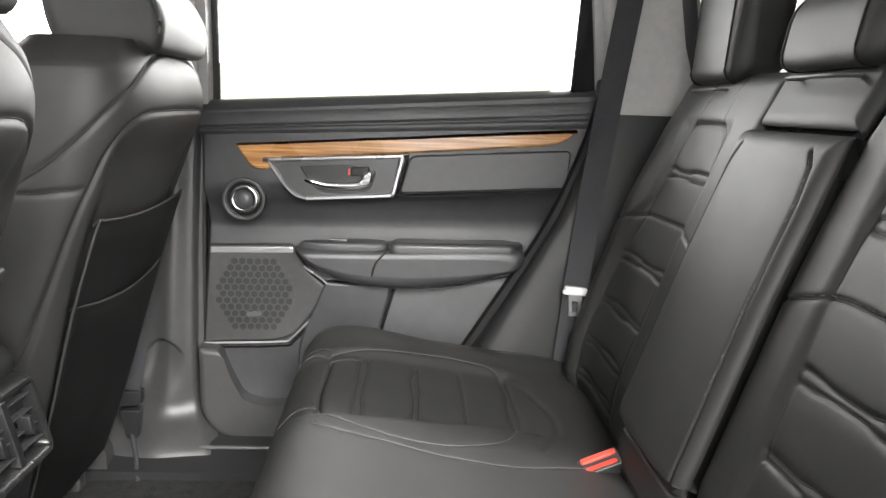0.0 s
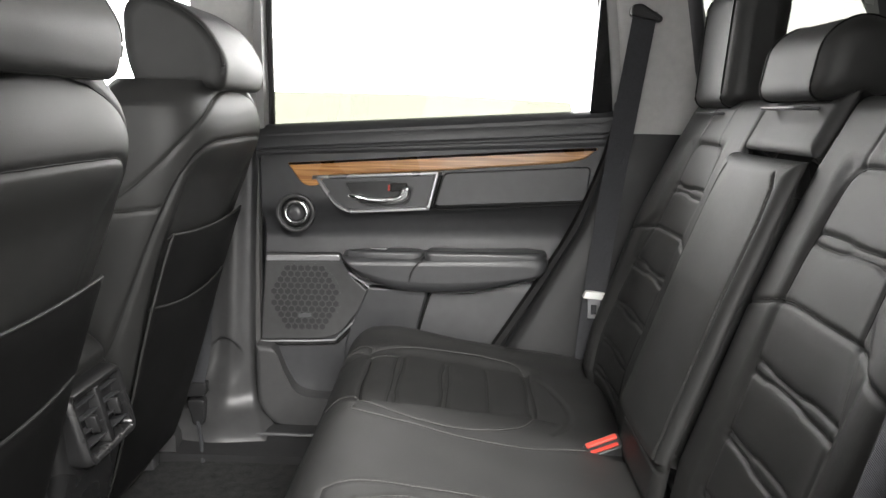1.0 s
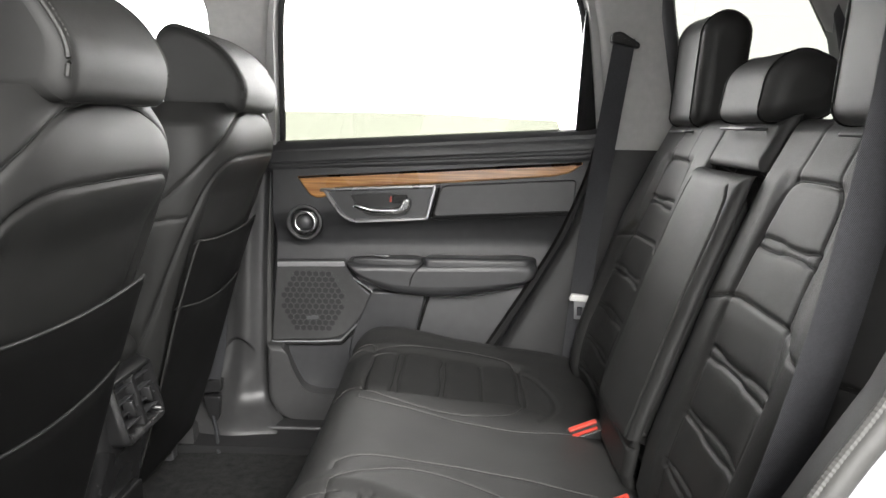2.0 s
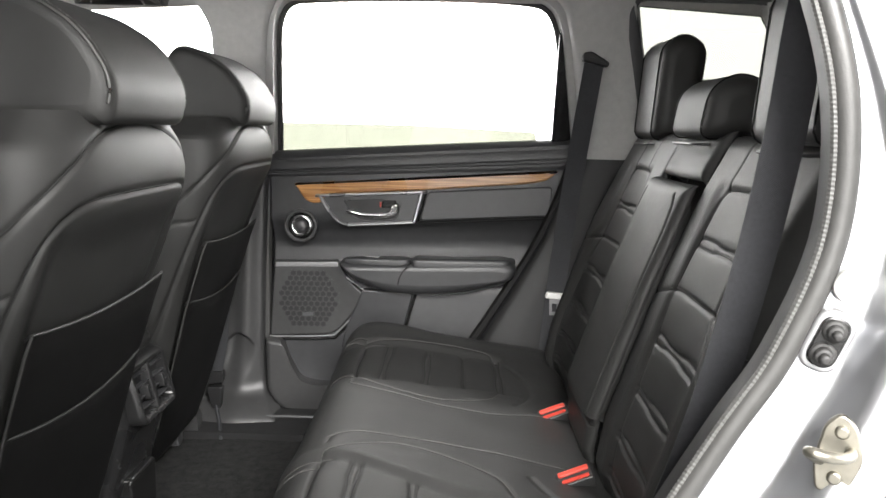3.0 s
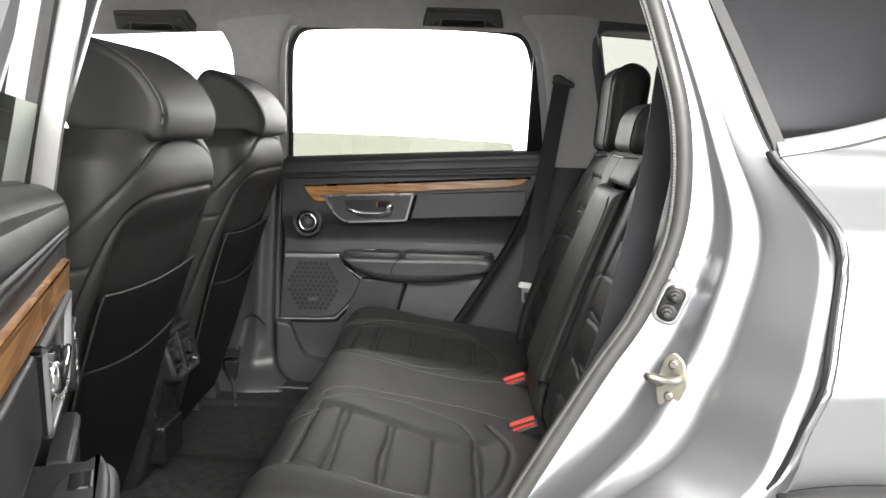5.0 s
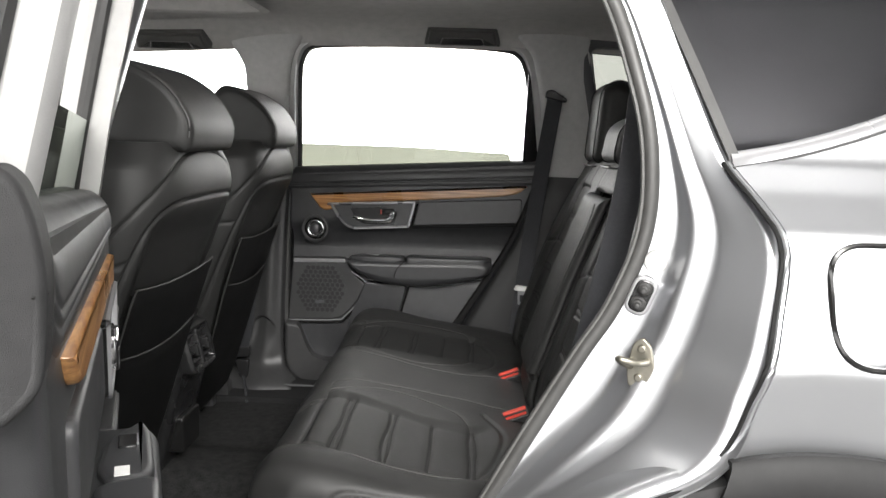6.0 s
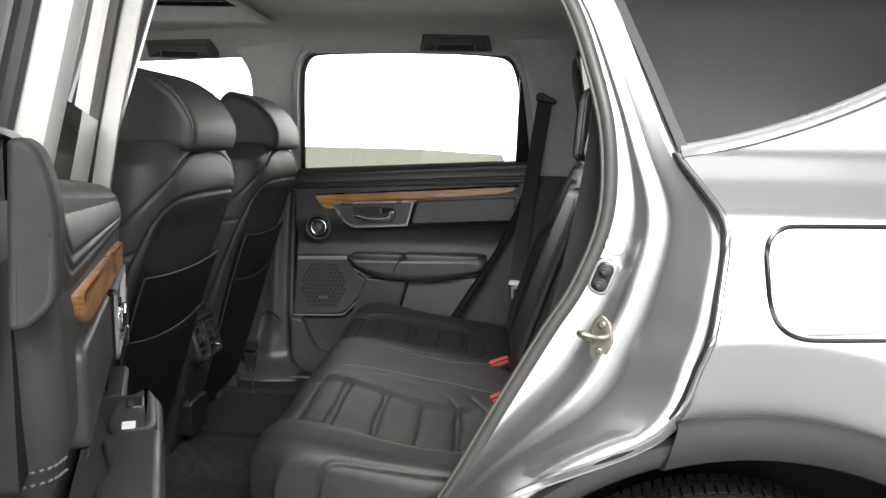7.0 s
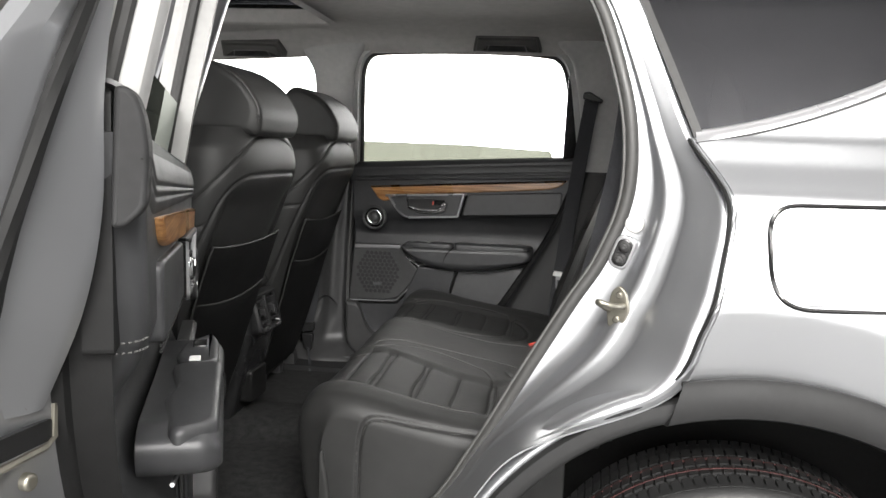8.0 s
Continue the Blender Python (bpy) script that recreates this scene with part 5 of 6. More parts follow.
def backrest(name, y0, y1, z0, z1, bulge, seams, label, threads=(), crown=0.02, mat=LEATHER, dx=0.0, top_in=0.0, fine=None):
    """One section of the seat back: a padded face, rounded over at its rims, with its back skin."""
    nz, ny = 260, 190
    v = np.linspace(0, 1, nz)
    u = np.linspace(0, 1, ny)
    V, U = np.meshgrid(v, u, indexing="ij")
    Z = z0 + (z1 - z0) * V
    Yc = (y0 + y1) / 2
    Yh = (y1 - y0) / 2
    taper = 1 - top_in * smooth01(V, 0.6, 1.0)
    Y = Yc + Yh * taper * (2 * U - 1)
    rim = np.minimum(np.minimum(U, 1 - U) * (y1 - y0), np.minimum(V + 0.05, 1 - V) * (z1 - z0) * 0.8)
    r_ = 0.018
    round_ = np.where(rim < r_, r_ - np.sqrt(np.maximum(r_ ** 2 - (r_ - rim) ** 2, 0)), 0)
    X = back_x(Z) + dx + round_ - bulge(Y, Z)
    P = np.stack([X, Y, Z], 2)
    Q = np.stack([Y, Z], 2)
    P = groove(P, Q, seams, 1)
    ob = sheet(P, 0.05).make(name, mat, rear_seat, label, sharp=100)
    if seams:
        tagged(seam_lines(P, Q, fine or [q for q, w_, d_ in seams], sign=1).make("seam", SEAMLINE, ob), kind="stuff")
    if threads:
        g = Geo()
        for q, off in threads:
            t_ = stitches(P, Q, q, offset=off, r=0.0006)
            g.add(t_.v, t_.f)
        tagged(g.make("stitching", THREAD, ob, "pale grey seam stitching"), kind="stuff")
    return ob


def outer_back(sg, y_in, y_out, label):
    """Outer seat back: a pleated middle panel, set in between smooth bolsters and parted at the waist."""
    c = 0.02
    a, b = sorted((sg * y_in, sg * y_out))
    yv_ = lambda v_: c + sg * np.array(v_)
    lo, hi = 0.225, 0.405

    def bulge(Y, Z):
        v_ = (Y - c) * sg
        low = smooth01(Z, 0.98, 0.92)
        h_in, h_out = lo + 0.0 * Z, hi + 0.045 * low
        panel = smooth01(v_, h_in - 0.02, h_in + 0.008) * smooth01(v_, h_out + 0.03, h_out) * smooth01(Z, 1.125, 1.10)
        wing = 0.016 * np.exp(-((v_ - 0.49) / 0.05) ** 2) * smooth01(Z, 1.14, 0.95)
        return wing + 0.006 - 0.007 * panel - 0.06 * smooth01(v_, 0.50, 0.58) ** 1.5
    o_ = lambda *q: np.stack([yv_([p_[0] for p_ in q]), [p_[1] for p_ in q]], 1)
    upper = cr(o_((lo - 0.004, 0.945), (lo, 1.02), (lo + 0.008, 1.08), (lo + 0.022, 1.102), (lo + 0.05, 1.108), (hi - 0.05, 1.108), (hi - 0.022, 1.102), (hi - 0.010, 1.08), (hi - 0.004, 1.02), (hi + 0.004, 0.945)), 70)
    lower_o = cr(o_((hi + 0.004, 0.942), (hi + 0.03, 0.88), (hi + 0.045, 0.79), (hi + 0.05, 0.70), (hi + 0.05, 0.60)), 40)
    lower_i = cr(o_((lo - 0.004, 0.942), (lo + 0.004, 0.80), (lo + 0.015, 0.60)), 40)
    waist = line(o_((y_in - 0.02, 0.912), (lo - 0.006, 0.943), (lo + 0.02, 0.945), (hi, 0.943), (hi + 0.03, 0.938), (hi + 0.10, 0.925), (0.62, 0.90)), 70)
    neck = cr(o_((hi - 0.03, 1.107), (hi - 0.035, 1.14), (hi - 0.035, 1.18)), 20)
    neck2 = cr(o_((lo + 0.03, 1.107), (lo + 0.036, 1.14), (lo + 0.036, 1.18)), 20)
    s = [(upper, 0.004, 0.0026), (lower_o, 0.005, 0.002), (lower_i, 0.005, 0.0016), (waist, 0.0036, 0.0035), (neck, 0.0035, 0.002), (neck2, 0.0035, 0.002)]
    fine = [upper, waist]
    for k, zz in enumerate((1.022, 0.863, 0.776, 0.698, 0.632)):
        vk = np.linspace(lo + 0.004, hi + (0.0 if k == 0 else 0.038), 26)
        s.append((np.stack([yv_(vk), np.full(26, zz)], 1), 0.012, 0.0016))
        for dz in (-0.0065, 0.0065):
            s.append((np.stack([yv_(vk), zz + dz * (0.9 + 0.3 * np.tanh(4 * np.sin(np.linspace(0, 2.4 * math.pi, 26) + 1.7 * k)))], 1), 0.0030, 0.0030))
            fine.append(s[-1][0])
    return backrest("backrest", a, b, 0.575, 1.19, bulge, s, label, threads=[(waist, 0.004)], top_in=0.05, dx=0.035, fine=fine)


outer_back(1, 0.135, 0.565, "black leather seat back with pleated panel")
outer_back(-1, 0.118, 0.585, "black leather seat back with pleated panel")
flat = lambda Y, Z: 0.010 * np.exp(-((Y - 0.005) / 0.12) ** 4) + 0.006
rim_r = [(-0.108, 0.66), (-0.106, 1.03), (-0.100, 1.07), (-0.088, 1.088)]
rim_l = [(0.126, 0.66), (0.124, 1.03), (0.116, 1.07), (0.104, 1.088)]
backrest("centre_armrest", -0.126, 0.142, 0.69, 1.106, flat, [(rim_r, 0.003, 0.004), (rim_l, 0.003, 0.004)],
         "folded black leather centre armrest", threads=[(rim_r, 0.004)], dx=0.012)
backrest("armrest_flap", -0.105, 0.125, 0.575, 0.686, lambda Y, Z: 0.0 * Y, [([(-0.10, 0.668), (0.12, 0.668)], 0.003, 0.003)], "black leather flap under the armrest", dx=0.012)
backrest("centre_pad", -0.112, 0.148, 1.112, 1.198, flat, [], "black leather pad above the armrest", dx=0.034)


def rear_headrest(yc, w, z0, z1, label, depth=0.11, xb=0.512):
    pr = rounded([(xb - 0.045, z0), (xb + depth - 0.05, z0 + 0.01), (xb + depth - 0.03, z1 - 0.03), (xb + 0.02, z1), (xb - 0.03, z1 - 0.03)], [0.03, 0.03, 0.05, 0.05, 0.05], 7)
    hd = puff(pr, "y", yc - w / 2, yc + w / 2, 0.035, 0.035, 6).make("headrest", LEATHER, rear_seat, label)
    for dy in (-0.05, 0.05):
        tube([(xb, yc + dy, z0 - 0.05), (xb, yc + dy, z0 + 0.03)], 0.006, 8).make("headrest_post", BRIGHT, hd, "chrome headrest post")
    for dy in (-w / 2 + 0.03, w / 2 - 0.03):
        o = inset(pr if area2(pr) > 0 else pr[::-1], -0.0003)
        tube(put("y", cr(o, 80, True), yc + dy), 0.0016, 6, closed=True).make("seam", VINYL, hd)
    o = rounded([(xb - 0.046, yc - w * 0.30), (xb + 0.02, yc - w * 0.30), (xb + 0.02, yc + w * 0.30), (xb - 0.046, yc + w * 0.30)], 0.018, 5)
    tube(put("z", o, z0 - 0.008), 0.0028, 6, closed=True).make("headrest_collar", SATIN, hd, "thin grey rim under the headrest")


rear_headrest(0.400, 0.215, 1.174, 1.412, "tall black leather outer headrest", 0.10, 0.532)
rear_headrest(0.005, 0.235, 1.182, 1.300, "low black leather centre headrest", 0.12, 0.515)
rear_headrest(-0.43, 0.25, 1.178, 1.412, "tall black leather outer headrest")


def front_seat(yc, label, dx):
    """Front seat seen from behind: backrest shell, wings, pocket panel, headrest."""
    seat = thing("front_seat", (-0.65, yc, 0.36), label, "car seat", "front seats")
    nz, nt = 240, 360

    def soft(q, zs, vs, w=0.03):
        return sum(np.interp(q + w * k_ / 4, zs, vs) for k_ in range(-4, 5)) / 9
    z = np.concatenate([np.linspace(0.40, 1.13, 180), 1.13 + 0.075 * np.sin(np.linspace(0.02, 1, 60) * math.pi / 2)])
    hw = soft(z, [0.40, 0.55, 0.75, 0.95, 1.06, 1.12, 1.16, 1.19, 1.205], [0.185, 0.205, 0.228, 0.250, 0.252, 0.250, 0.246, 0.232, 0.17])
    hd = soft(z, [0.40, 0.6, 0.9, 1.04, 1.10, 1.16, 1.19, 1.205], [0.085, 0.10, 0.112, 0.118, 0.116, 0.114, 0.104, 0.07])
    cx_ = soft(z, [0.40, 0.515, 0.64, 0.83, 0.926, 1.0, 1.09, 1.15, 1.21], [-0.59, -0.548, -0.512, -0.460, -0.428, -0.398, -0.366, -0.364, -0.392]) - hd + dx
    t = np.linspace(0, 2 * math.pi, nt, endpoint=False)
    c, s = np.cos(t), np.sin(t)
    e = 0.62
    px = np.sign(c) * np.abs(c) ** e
    py = np.sign(s) * np.abs(s) ** e
    P = np.stack([cx_[:, None] + hd[:, None] * px, yc + hw[:, None] * py, np.repeat(z[:, None], nt, 1)], 2)
    # hollow of the back between its wings, below the shoulder line
    rel = (P[..., 1] - yc) / hw[:, None]
    rear_ = (px > 0.3)[None, :] * 1.0
    P[..., 0] -= rear_ * 0.016 * smooth01(np.abs(rel), 0.86, 0.70) * smooth01(P[..., 2], 1.10, 1.02)
    arch = cr([(-0.222, 0.55), (-0.224, 0.80), (-0.226, 0.93), (-0.224, 0.99), (-0.212, 1.055), (-0.175, 1.092), (-0.10, 1.102), (0.10, 1.102), (0.175, 1.092), (0.212, 1.055), (0.224, 0.99), (0.226, 0.93), (0.224, 0.80), (0.222, 0.55)], 110)
    far = np.where(px[None, :] > 0.0, 0, 5.0)
    Qr = np.stack([P[..., 1] - yc + far, P[..., 2]], 2)
    P = groove(P, Qr, [(arch, 0.0035, 0.005)], -1)
    side_seams = []
    for sg in (-1, 1):
        side_seams.append(cr([(-0.402 + dx, yc + sg * 0.03, 1.188), (-0.396 + dx, yc + sg * 0.115, 1.170), (-0.404 + dx, yc + sg * 0.205, 1.120), (-0.450 + dx, yc + sg * 0.246, 1.056), (-0.53 + dx, yc + sg * 0.256, 0.995), (-0.60 + dx, yc + sg * 0.25, 0.95)], 60))
        side_seams.append(cr([(-0.434 + dx, yc + sg * 0.235, 0.992), (-0.47 + dx, yc + sg * 0.25, 0.990), (-0.56 + dx, yc + sg * 0.252, 0.985)], 30))
    flat_ = P.reshape(-1, 3)
    for n_, q in enumerate(side_seams):
        q = np.array([flat_[np.argmin(np.sum((flat_ - p_) ** 2, 1))] for p_ in q])
        for _ in range(4):
            q[1:-1] = (q[:-2] + 2 * q[1:-1] + q[2:]) / 4
        side_seams[n_] = q
    P = groove(P, P, [(q, 0.004, 0.004) for q in side_seams], -1)
    body = sheet(P, close=True)
    body.f.append(tuple((nz - 1) * nt + j for j in range(nt)))
    bk = body.make("backrest", LEATHER, seat, "black leather seat back with curved seams", sharp=100)
    g = seam_lines(P, Qr, [arch], sign=-1)
    q_ = seam_lines(P, P, side_seams, sign=-1)
    tagged(g.add(q_.v, q_.f).make("seam", SEAMLINE, bk), kind="stuff")
    # pocket on the back
    yy = np.linspace(-0.205, 0.205, 40)
    rear_x = lambda zz: np.interp(zz, z, cx_ + hd) - 0.016 * (zz < 1.05)

    def pocket(zb, zt, sag, out, name, lab):
        rows = []
        for k_ in (0.0, 0.15, 0.4, 0.7, 0.93, 0.985, 1.0, 0.985):
            last = k_ == 0.985 and len(rows) > 6
            zz = zb + (zt - zb) * k_ - sag * (1 - (yy / 0.205) ** 2) * smooth01(k_, 0.5, 1.0)
            lift = out * (0.25 + 0.75 * k_) * np.cos(yy / 0.205 * math.pi / 2) ** 0.5
            rows.append(np.stack([rear_x(zz) + 0.003 + lift - (0.004 if last else 0), yc + yy * np.interp(zz, [0.45, 0.85], [0.88, 1.0]), zz], 1))
        ob_ = sheet(np.array(rows), 0.003).make(name, VINYL, seat, lab)
        hem = [rows[6] + np.array([0.001, 0, 0.001])] + [np.array([r_[k_] for r_ in rows[:7]]) + np.array([0.0015, 0, 0]) for k_ in (0, -1)]
        for q_ in hem:
            tube(cr(q_, 50), 0.0023, 7).make("hem", LEATHER, ob_)
        return ob_
    pocket(0.42, 0.945, 0.012, 0.006, "back_panel", "black vinyl seat-back panel")
    pocket(0.43, 0.815, 0.018, 0.014, "map_pocket", "black vinyl seat-back pocket")
    # headrest
    pr = rounded([(-0.515, 1.186), (-0.362, 1.189), (-0.352, 1.240), (-0.390, 1.305), (-0.455, 1.345), (-0.505, 1.358), (-0.535, 1.33), (-0.535, 1.25)], [0.03, 0.015, 0.04, 0.05, 0.05, 0.03, 0.03, 0.05], 8)
    pr = cr(pr, 90, True) + np.array([dx, 0])
    hr = puff(pr, "y", yc - 0.14, yc + 0.14, 0.024, 0.024, 7).make("headrest", LEATHER, seat, "large black leather headrest")
    pi_ = pr if area2(pr) > 0 else pr[::-1]
    for dy in (-0.131, 0.131):
        q = put("y", shrink(pi_, 0.0052), yc + dy)
        keep = q[(q[:, 2] > 1.212) & (q[:, 0] > -0.51 + dx)]
        keep = keep[np.argsort(-np.arctan2(keep[:, 2] - 1.22, keep[:, 0] + 0.45 - dx))]
        tube(keep, 0.0035, 8).make("piping", LEATHER_PERF, hr)
        tube(keep + np.array([0, -math.copysign(0.0045, dy), 0]), 0.0022, 6).make("piping", SEAMLINE, hr)
        side_ = math.copysign(0.006, dy)
        g = Geo()
        dense = cr(keep, int(len(keep) * 2.2))
        for a_, b_ in zip(dense[:-1:2], dense[1::2]):
            w_ = np.array([0, side_ - math.copysign(0.0012, dy) * 0, -0.0012])
            q_ = tube(np.array([a_, (a_ + b_) / 2, b_]) * np.array([1, 0, 1]) + np.array([0, yc + dy - side_, 0]) + np.array([0.0012, 0, 0.0036]), 0.0008, 4)
            g.add(q_.v, q_.f)
        tagged(g.make("stitching", THREAD, hr, "pale grey seam stitching"), kind="stuff")
    # cushion and base
    o = rounded([(-1.12, 0.52), (-0.66, 0.50), (-0.60, 0.60), (-0.72, 0.64), (-1.05, 0.68), (-1.14, 0.62)], 0.04, 5)
    puff(o, "y", yc - 0.25, yc + 0.25, 0.05, 0.05, 5).make("cushion", LEATHER, seat)
    for dy in (-0.2, 0.2):
        puff(rounded([(-1.05, 0.35), (-0.62, 0.35), (-0.62, 0.42), (-0.75, 0.50), (-1.05, 0.50)], 0.02, 3), "y", yc + dy - 0.02, yc + dy + 0.02).make("seat_rail", TRIM, seat)
    if yc > 0:
        puff(rounded([(-0.700, 0.345), (-0.655, 0.345), (-0.655, 0.392), (-0.700, 0.398)], 0.006, 3), "y", yc + 0.13, yc + 0.165, 0.004, 0.004, 3).make("rail_cover", SATIN, seat, "small grey seat rail cover")
    return seat


front_seat(-0.372, "black leather driver seat seen from behind", 0.0)
front_seat(0.372, "black leather passenger seat seen from behind", -0.03)
# ---- console, belts, wheel ----
cons = thing("centre_console", (-0.7, 0.005, 0.36), "black centre console with rear air vents", "console")
o = rounded([(-1.30, 0.36), (-0.60, 0.36), (-0.565, 0.50), (-0.535, 0.62), (-0.545, 0.745), (-0.60, 0.785), (-1.30, 0.80)], [0.02, 0.04, 0.05, 0.03, 0.04, 0.04, 0.02], 6)
puff(o, "y", -0.095, 0.105, 0.02, 0.02, 4).make("body", CONSOLE, cons)
vent_fr = rounded([(-0.076, 0.634), (0.086, 0.634), (0.090, 0.746), (-0.080, 0.746)], 0.020, 6)


def vent_at(g):
    """Lean a piece with the vent, whose foot stands further back than its head."""
    g.v = [(x_ + 0.012 - 0.26 * (z_ - 0.64), y_, z_) for x_, y_, z_ in g.v]
    return g


fr_o = vent_fr if area2(vent_fr) > 0 else vent_fr[::-1]
fr_i = inset(fr_o, 0.013)
P = np.array([put("x", inset(fr_o, -0.004), -0.56), put("x", inset(fr_o, -0.002), -0.528), put("x", fr_o, -0.521), put("x", inset(fr_o, 0.004), -0.5165), put("x", inset(fr_o, 0.009), -0.517), put("x", inset(fr_o, 0.012), -0.520), put("x", fr_i, -0.55)])
vent = vent_at(sheet(P, close=True)).make("air_vent", CONSOLE, cons, "twin rear air vent with slats")
vent_at(puff(fr_i, "x", -0.556, -0.550)).make("vent_bed", SEAL_BLACK, vent)
for z_ in (0.660, 0.680, 0.700, 0.720):
    for y0_, y1_ in ((-0.062, -0.003), (0.013, 0.072)):
        sl_ = puff(rounded([(-0.546, z_ - 0.006), (-0.5215, z_ + 0.001), (-0.5205, z_ + 0.004), (-0.546, z_ - 0.003)], 0.001, 2), "y", y0_, y1_)
        vent_at(sl_).make("slat", SATIN, vent)
vent_at(puff(rounded([(-0.002, 0.646), (0.012, 0.646), (0.012, 0.734), (-0.002, 0.734)], 0.003, 3), "x", -0.548, -0.5185, 0, 0.002, 2)).make("divider", CONSOLE, vent)
for y_ in (-0.032, 0.042):
    vent_at(puff(rounded([(y_ - 0.005, 0.676), (y_ + 0.005, 0.676), (y_ + 0.005, 0.702), (y_ - 0.005, 0.702)], 0.003, 3), "x", -0.53, -0.512, 0, 0.002, 2)).make("vent_tab", CONSOLE, vent)
# padded hood over the vent
hood = rounded([(-1.30, 0.748), (-0.556, 0.748), (-0.552, 0.766), (-0.575, 0.795), (-0.63, 0.812), (-1.30, 0.822)], [0.005, 0.005, 0.015, 0.03, 0.05, 0.01], 6)
puff(hood, "y", -0.088, 0.098, 0.02, 0.02, 5).make("armrest_lid", LEATHER, cons, "padded black console lid")
puff(rounded([(-0.055, 0.425), (0.065, 0.425), (0.065, 0.52), (-0.055, 0.52)], 0.012, 4), "x", -0.62, -0.545, 0, 0.006, 3).make("socket_cover", GLOSSY, cons, "gloss black power socket cover")

# seat belts
def belt(name, pts, across, width, label):
    b = thing(name, pts[-1], label, "seat belt", "seat belts")
    ribbon(cr(pts, 60), across, width, 0.0018).make("webbing", WEBBING, b)
    return b


b1 = belt("seat_belt", [(0.405, 0.600, 1.375), (0.40, 0.596, 1.34), (0.375, 0.602, 1.15), (0.350, 0.602, 0.95), (0.330, 0.600, 0.76), (0.316, 0.596, 0.60), (0.310, 0.592, 0.52)],
          (0.93, -0.30, 0), 0.05, "black rear passenger seat belt hanging from the pillar")
puff(rounded([(0.372, 1.366), (0.438, 1.352), (0.442, 1.364), (0.395, 1.392), (0.374, 1.388)], 0.008, 4), "y", 0.606, 0.586, 0, 0.005, 3).make("belt_guide", CONSOLE, b1, "black belt guide loop")
puff(rounded([(0.302, 0.752), (0.354, 0.748), (0.352, 0.765), (0.308, 0.768)], 0.004, 3), "y", 0.602, 0.586, 0, 0.003, 2).make("tongue_grip", WHITE, b1, "pale belt tongue grip")
tg = [(0.314, 0.752), (0.342, 0.750), (0.340, 0.706), (0.316, 0.706)]
q = np.array(tg)[::-1]
hole = np.array([(0.321, 0.738), (0.335, 0.737), (0.334, 0.714), (0.322, 0.714)])[::-1]
P = np.array([put("y", q, 0.594), put("y", q, 0.588), put("y", hole, 0.588), put("y", hole, 0.594), put("y", q, 0.594)])
sheet(P, close=True).make("tongue", SILVER, b1, "steel belt tongue")
b2 = belt("seat_belt", [(0.445, -0.575, 1.44), (0.43, -0.57, 1.32), (0.418, -0.565, 1.18), (0.388, -0.563, 1.0), (0.350, -0.56, 0.84), (0.305, -0.56, 0.70), (0.275, -0.56, 0.60)],
          (1, 0.12, 0), 0.05, "black rear driver-side seat belt over the seat back")
puff(rounded([(0.258, 0.578), (0.296, 0.578), (0.300, 0.606), (0.262, 0.606)], 0.006, 3), "y", -0.556, -0.572, 0, 0.003, 2).make("anchor", CONSOLE, b2, "black belt anchor")
b3 = belt("seat_belt", [(-0.560, 0.650, 1.30), (-0.562, 0.642, 1.0), (-0.567, 0.634, 0.75), (-0.576, 0.626, 0.60), (-0.592, 0.618, 0.51)], (0.9, -0.4, 0), 0.047, "black front seat belt at the lower pillar")
puff(rounded([(-0.612, 0.485), (-0.566, 0.490), (-0.564, 0.522), (-0.608, 0.518)], 0.006, 3), "y", 0.630, 0.608, 0, 0.003, 2).make("belt_clip", CONSOLE, b3)
puff(rounded([(-0.598, 0.415), (-0.574, 0.415), (-0.568, 0.478), (-0.612, 0.478)], 0.008, 3), "y", 0.628, 0.608, 0, 0.003, 2).make("anchor", CONSOLE, b3)
tube(cr([(-0.588, 0.612, 0.425), (-0.575, 0.590, 0.40), (-0.562, 0.560, 0.375), (-0.552, 0.535, 0.345)], 14), 0.005, 6).make("anchor_strap", WEBBING, b3)


def buckle(x, y, z, rz, label):
    b = thing("belt_buckle", (x, y, z - 0.05), label, "belt buckle", "rear belt buckles")
    up = Vector((-0.25, -0.50, 0.83)).normalized()
    wide = (Vector((math.cos(radians(rz)), math.sin(radians(rz)), 0.12)))
    wide = (wide - up * wide.dot(up)).normalized()
    short = wide.cross(up)
    m = Matrix((short, wide, up)).transposed().to_4x4()
    m.translation = (x, y, z)

    def turn(g):
        g.v = [tuple(m @ Vector(p)) for p in g.v]
        return g
    o = rounded([(-0.030, -0.014), (0.030, -0.014), (0.030, 0.014), (-0.030, 0.014)], 0.005, 4)
    o = o[:, ::-1]
    turn(puff(rounded([(-0.015, -0.031), (0.015, -0.031), (0.015, 0.031), (-0.015, 0.031)], 0.005, 4), "z", -0.075, 0.0, 0.004, 0.003, 3)).make("housing", TRIM, b)
    turn(puff(rounded([(-0.0125, -0.027), (-0.003, -0.027), (-0.003, 0.027), (-0.0125, 0.027)], 0.003, 3), "z", -0.01, 0.004, 0, 0.002, 3)).make("release_button", RED, b, "red release button")
    turn(puff(rounded([(0.004, -0.024), (0.0105, -0.024), (0.0105, 0.024), (0.004, 0.024)], 0.002, 3), "z", -0.01, 0.002)).make("slot_rim", RED, b)
    return b


buckle(0.268, 0.092, 0.622, 12, "black belt buckle with red release button")
buckle(0.268, -0.195, 0.617, 12, "black belt buckle with red release button")

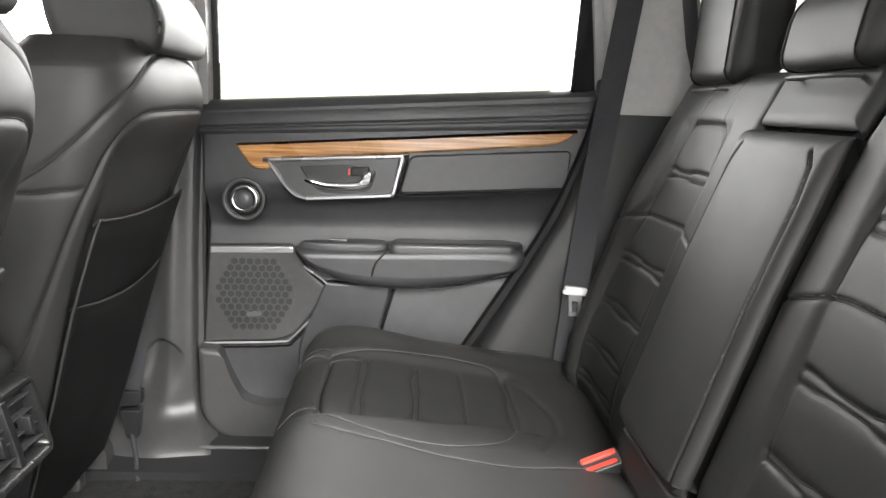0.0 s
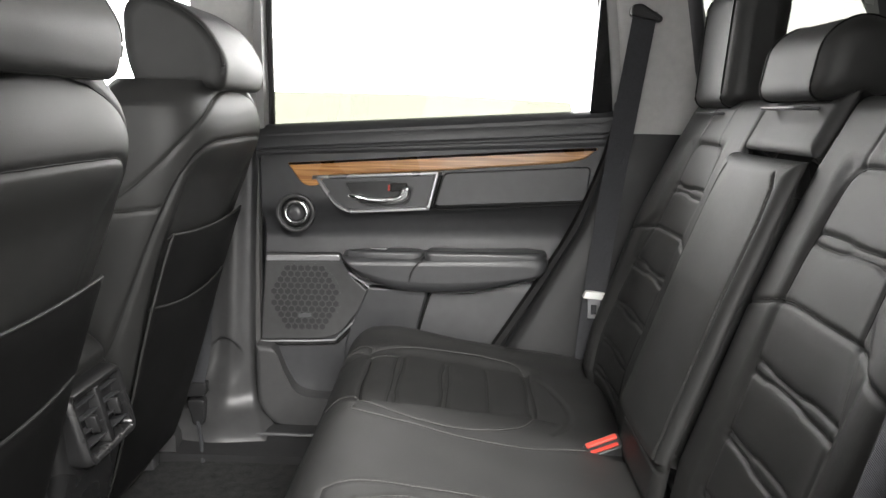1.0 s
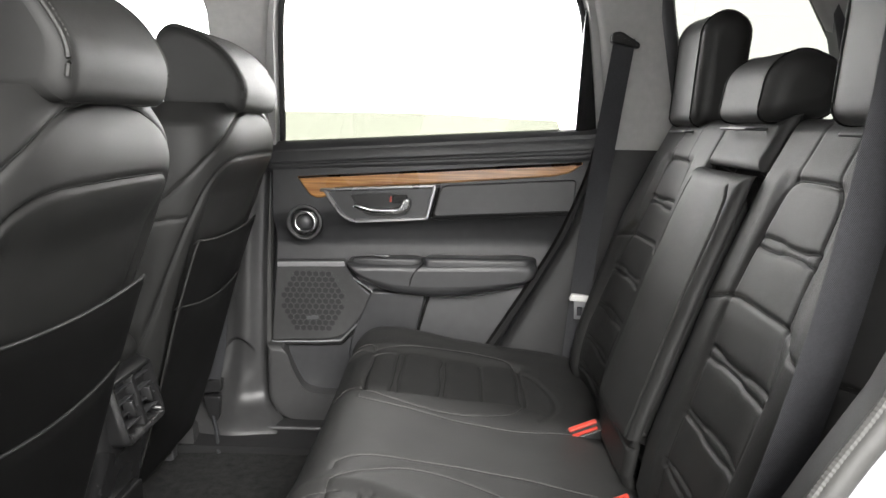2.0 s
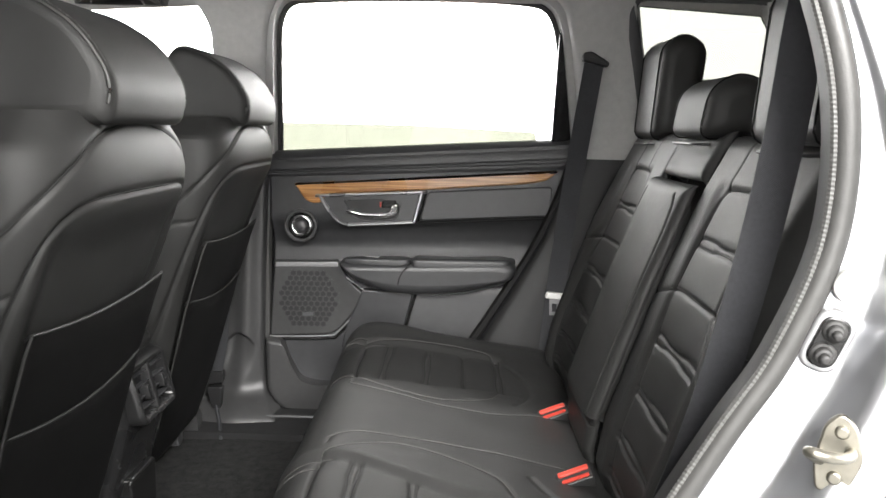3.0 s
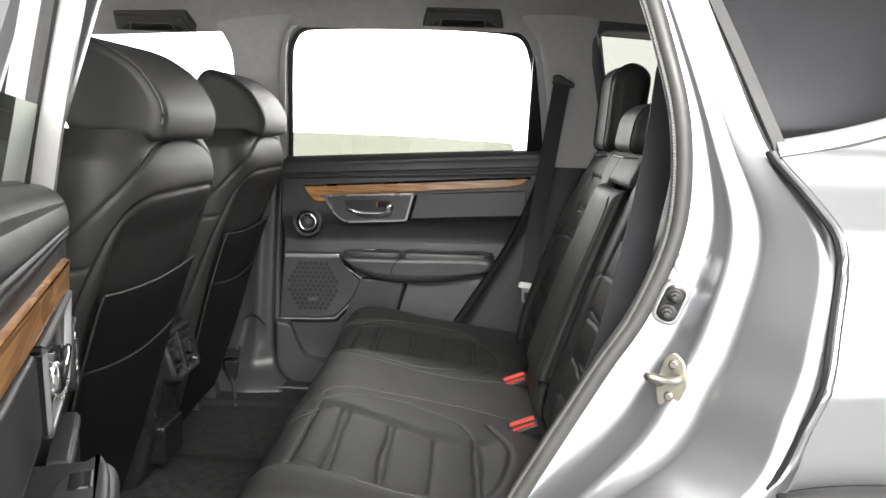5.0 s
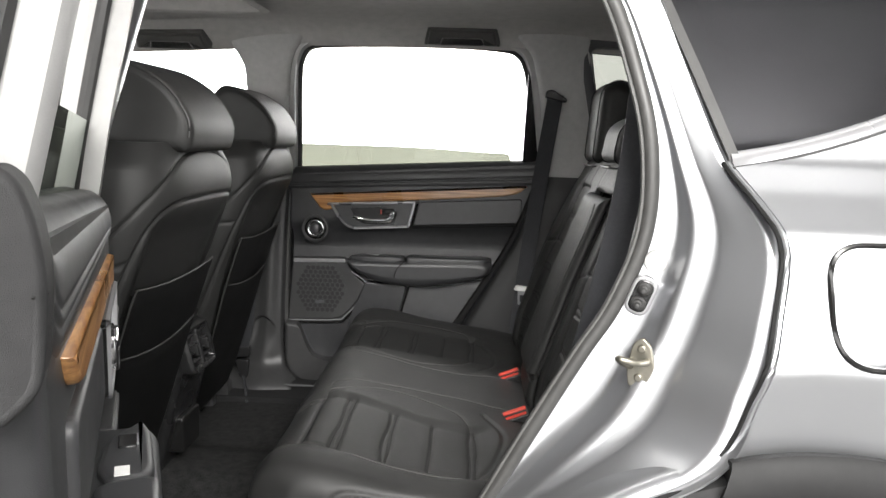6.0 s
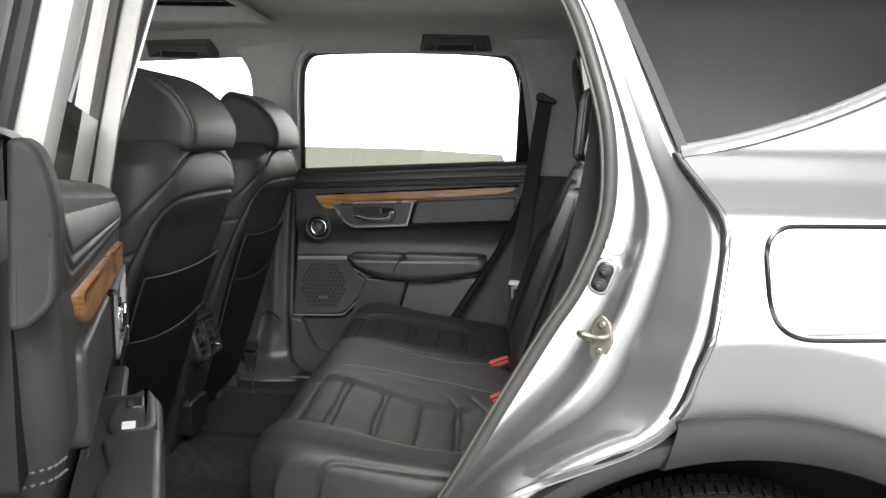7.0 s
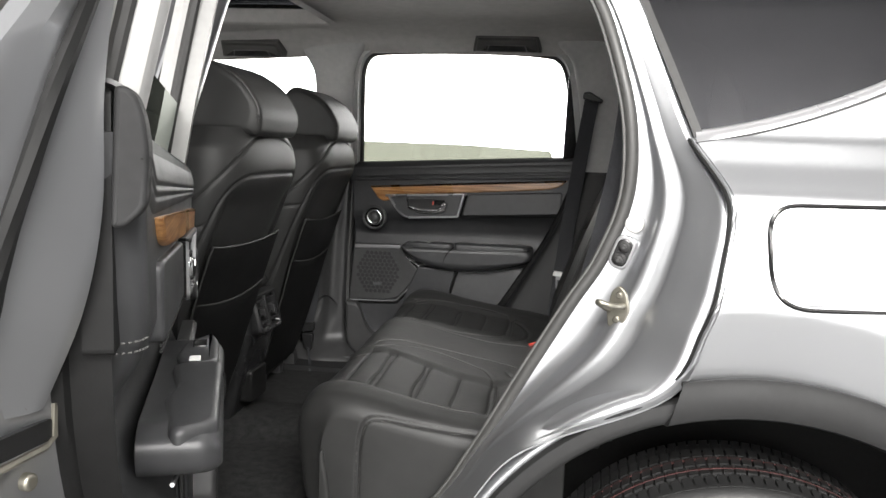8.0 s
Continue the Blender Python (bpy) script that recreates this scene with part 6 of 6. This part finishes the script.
# rear wheel
wheel = thing("wheel", (WHEEL[0], -0.80, 0.0), "rear wheel with black tyre in the arch", "wheel")
R0 = 0.365
prof = [(0.235, 0.10), (0.27, 0.117), (0.31, 0.122), (0.338, 0.117), (0.354, 0.104), (0.361, 0.09), (R0 - 0.008, 0.06), (R0 - 0.008, -0.06), (0.359, -0.09), (0.345, -0.115), (0.30, -0.12), (0.235, -0.10)]
pr = cr(prof, 48)
g = Geo()
nt = 96
v, f = [], []
for i in range(nt):
    t = 2 * math.pi * i / nt
    for r_, h in pr:
        v.append((WHEEL[0] + r_ * math.cos(t), -0.795 - h, WHEEL[1] + 0.02 + r_ * math.sin(t)))
k = len(pr)
for i in range(nt):
    a, b = i * k, ((i + 1) % nt) * k
    for j in range(k - 1):
        f.append((a + j, a + j + 1, b + j + 1, b + j))
tyre = Geo().add(v, f).make("tyre", TYRE, wheel, "black tyre with red markings")
wc = (WHEEL[0], -0.795, WHEEL[1] + 0.02)
# tread blocks on the shoulder
g = Geo()
for i in range(120):
    t0 = 2 * math.pi * i / 120
    for h0, h1, ra, rb in ((0.066, 0.098, 0.3615, 0.355), (0.030, 0.060, 0.3635, 0.3625), (-0.010, 0.024, 0.364, 0.364), (-0.05, -0.016, 0.364, 0.3635), (-0.095, -0.056, 0.362, 0.357)):
        t1 = t0 + 2 * math.pi / 120 * 0.78
        sk = 0.012 if h0 < 0.06 else 0.0
        vv = []
        for h, r_ in ((h0, ra), (h1, rb)):
            for tt in (t0, t1):
                tt = tt + sk * (h - h0) / 0.03
                for q in (r_ - 0.010, r_ + 0.004):
                    vv.append((wc[0] + q * math.cos(tt), wc[1] - h, wc[2] + q * math.sin(tt)))
        g.add(vv, [(0, 2, 3, 1), (4, 5, 7, 6), (0, 1, 5, 4), (2, 6, 7, 3), (1, 3, 7, 5)])
tagged(g.make("tread", TYRE, tyre, smooth=False), kind="stuff")
for hh, w in ((0.0, 0.0022), (-0.045, 0.0018)):
    ring(wc, "y", 0.3664, 0.3682, hh, hh + w, 96).make("red_line", RED_LINE, tyre, "thin red paint line")
ring(wc, "y", 0.20, 0.238, -0.108, 0.10, 64, 0.004).make("rim", CHROME, wheel, "alloy rim")
puff(circle(wc[0], wc[2], 0.20, 48), "y", wc[1] + 0.02, wc[1] - 0.02).make("brake_disc", STEEL, wheel)
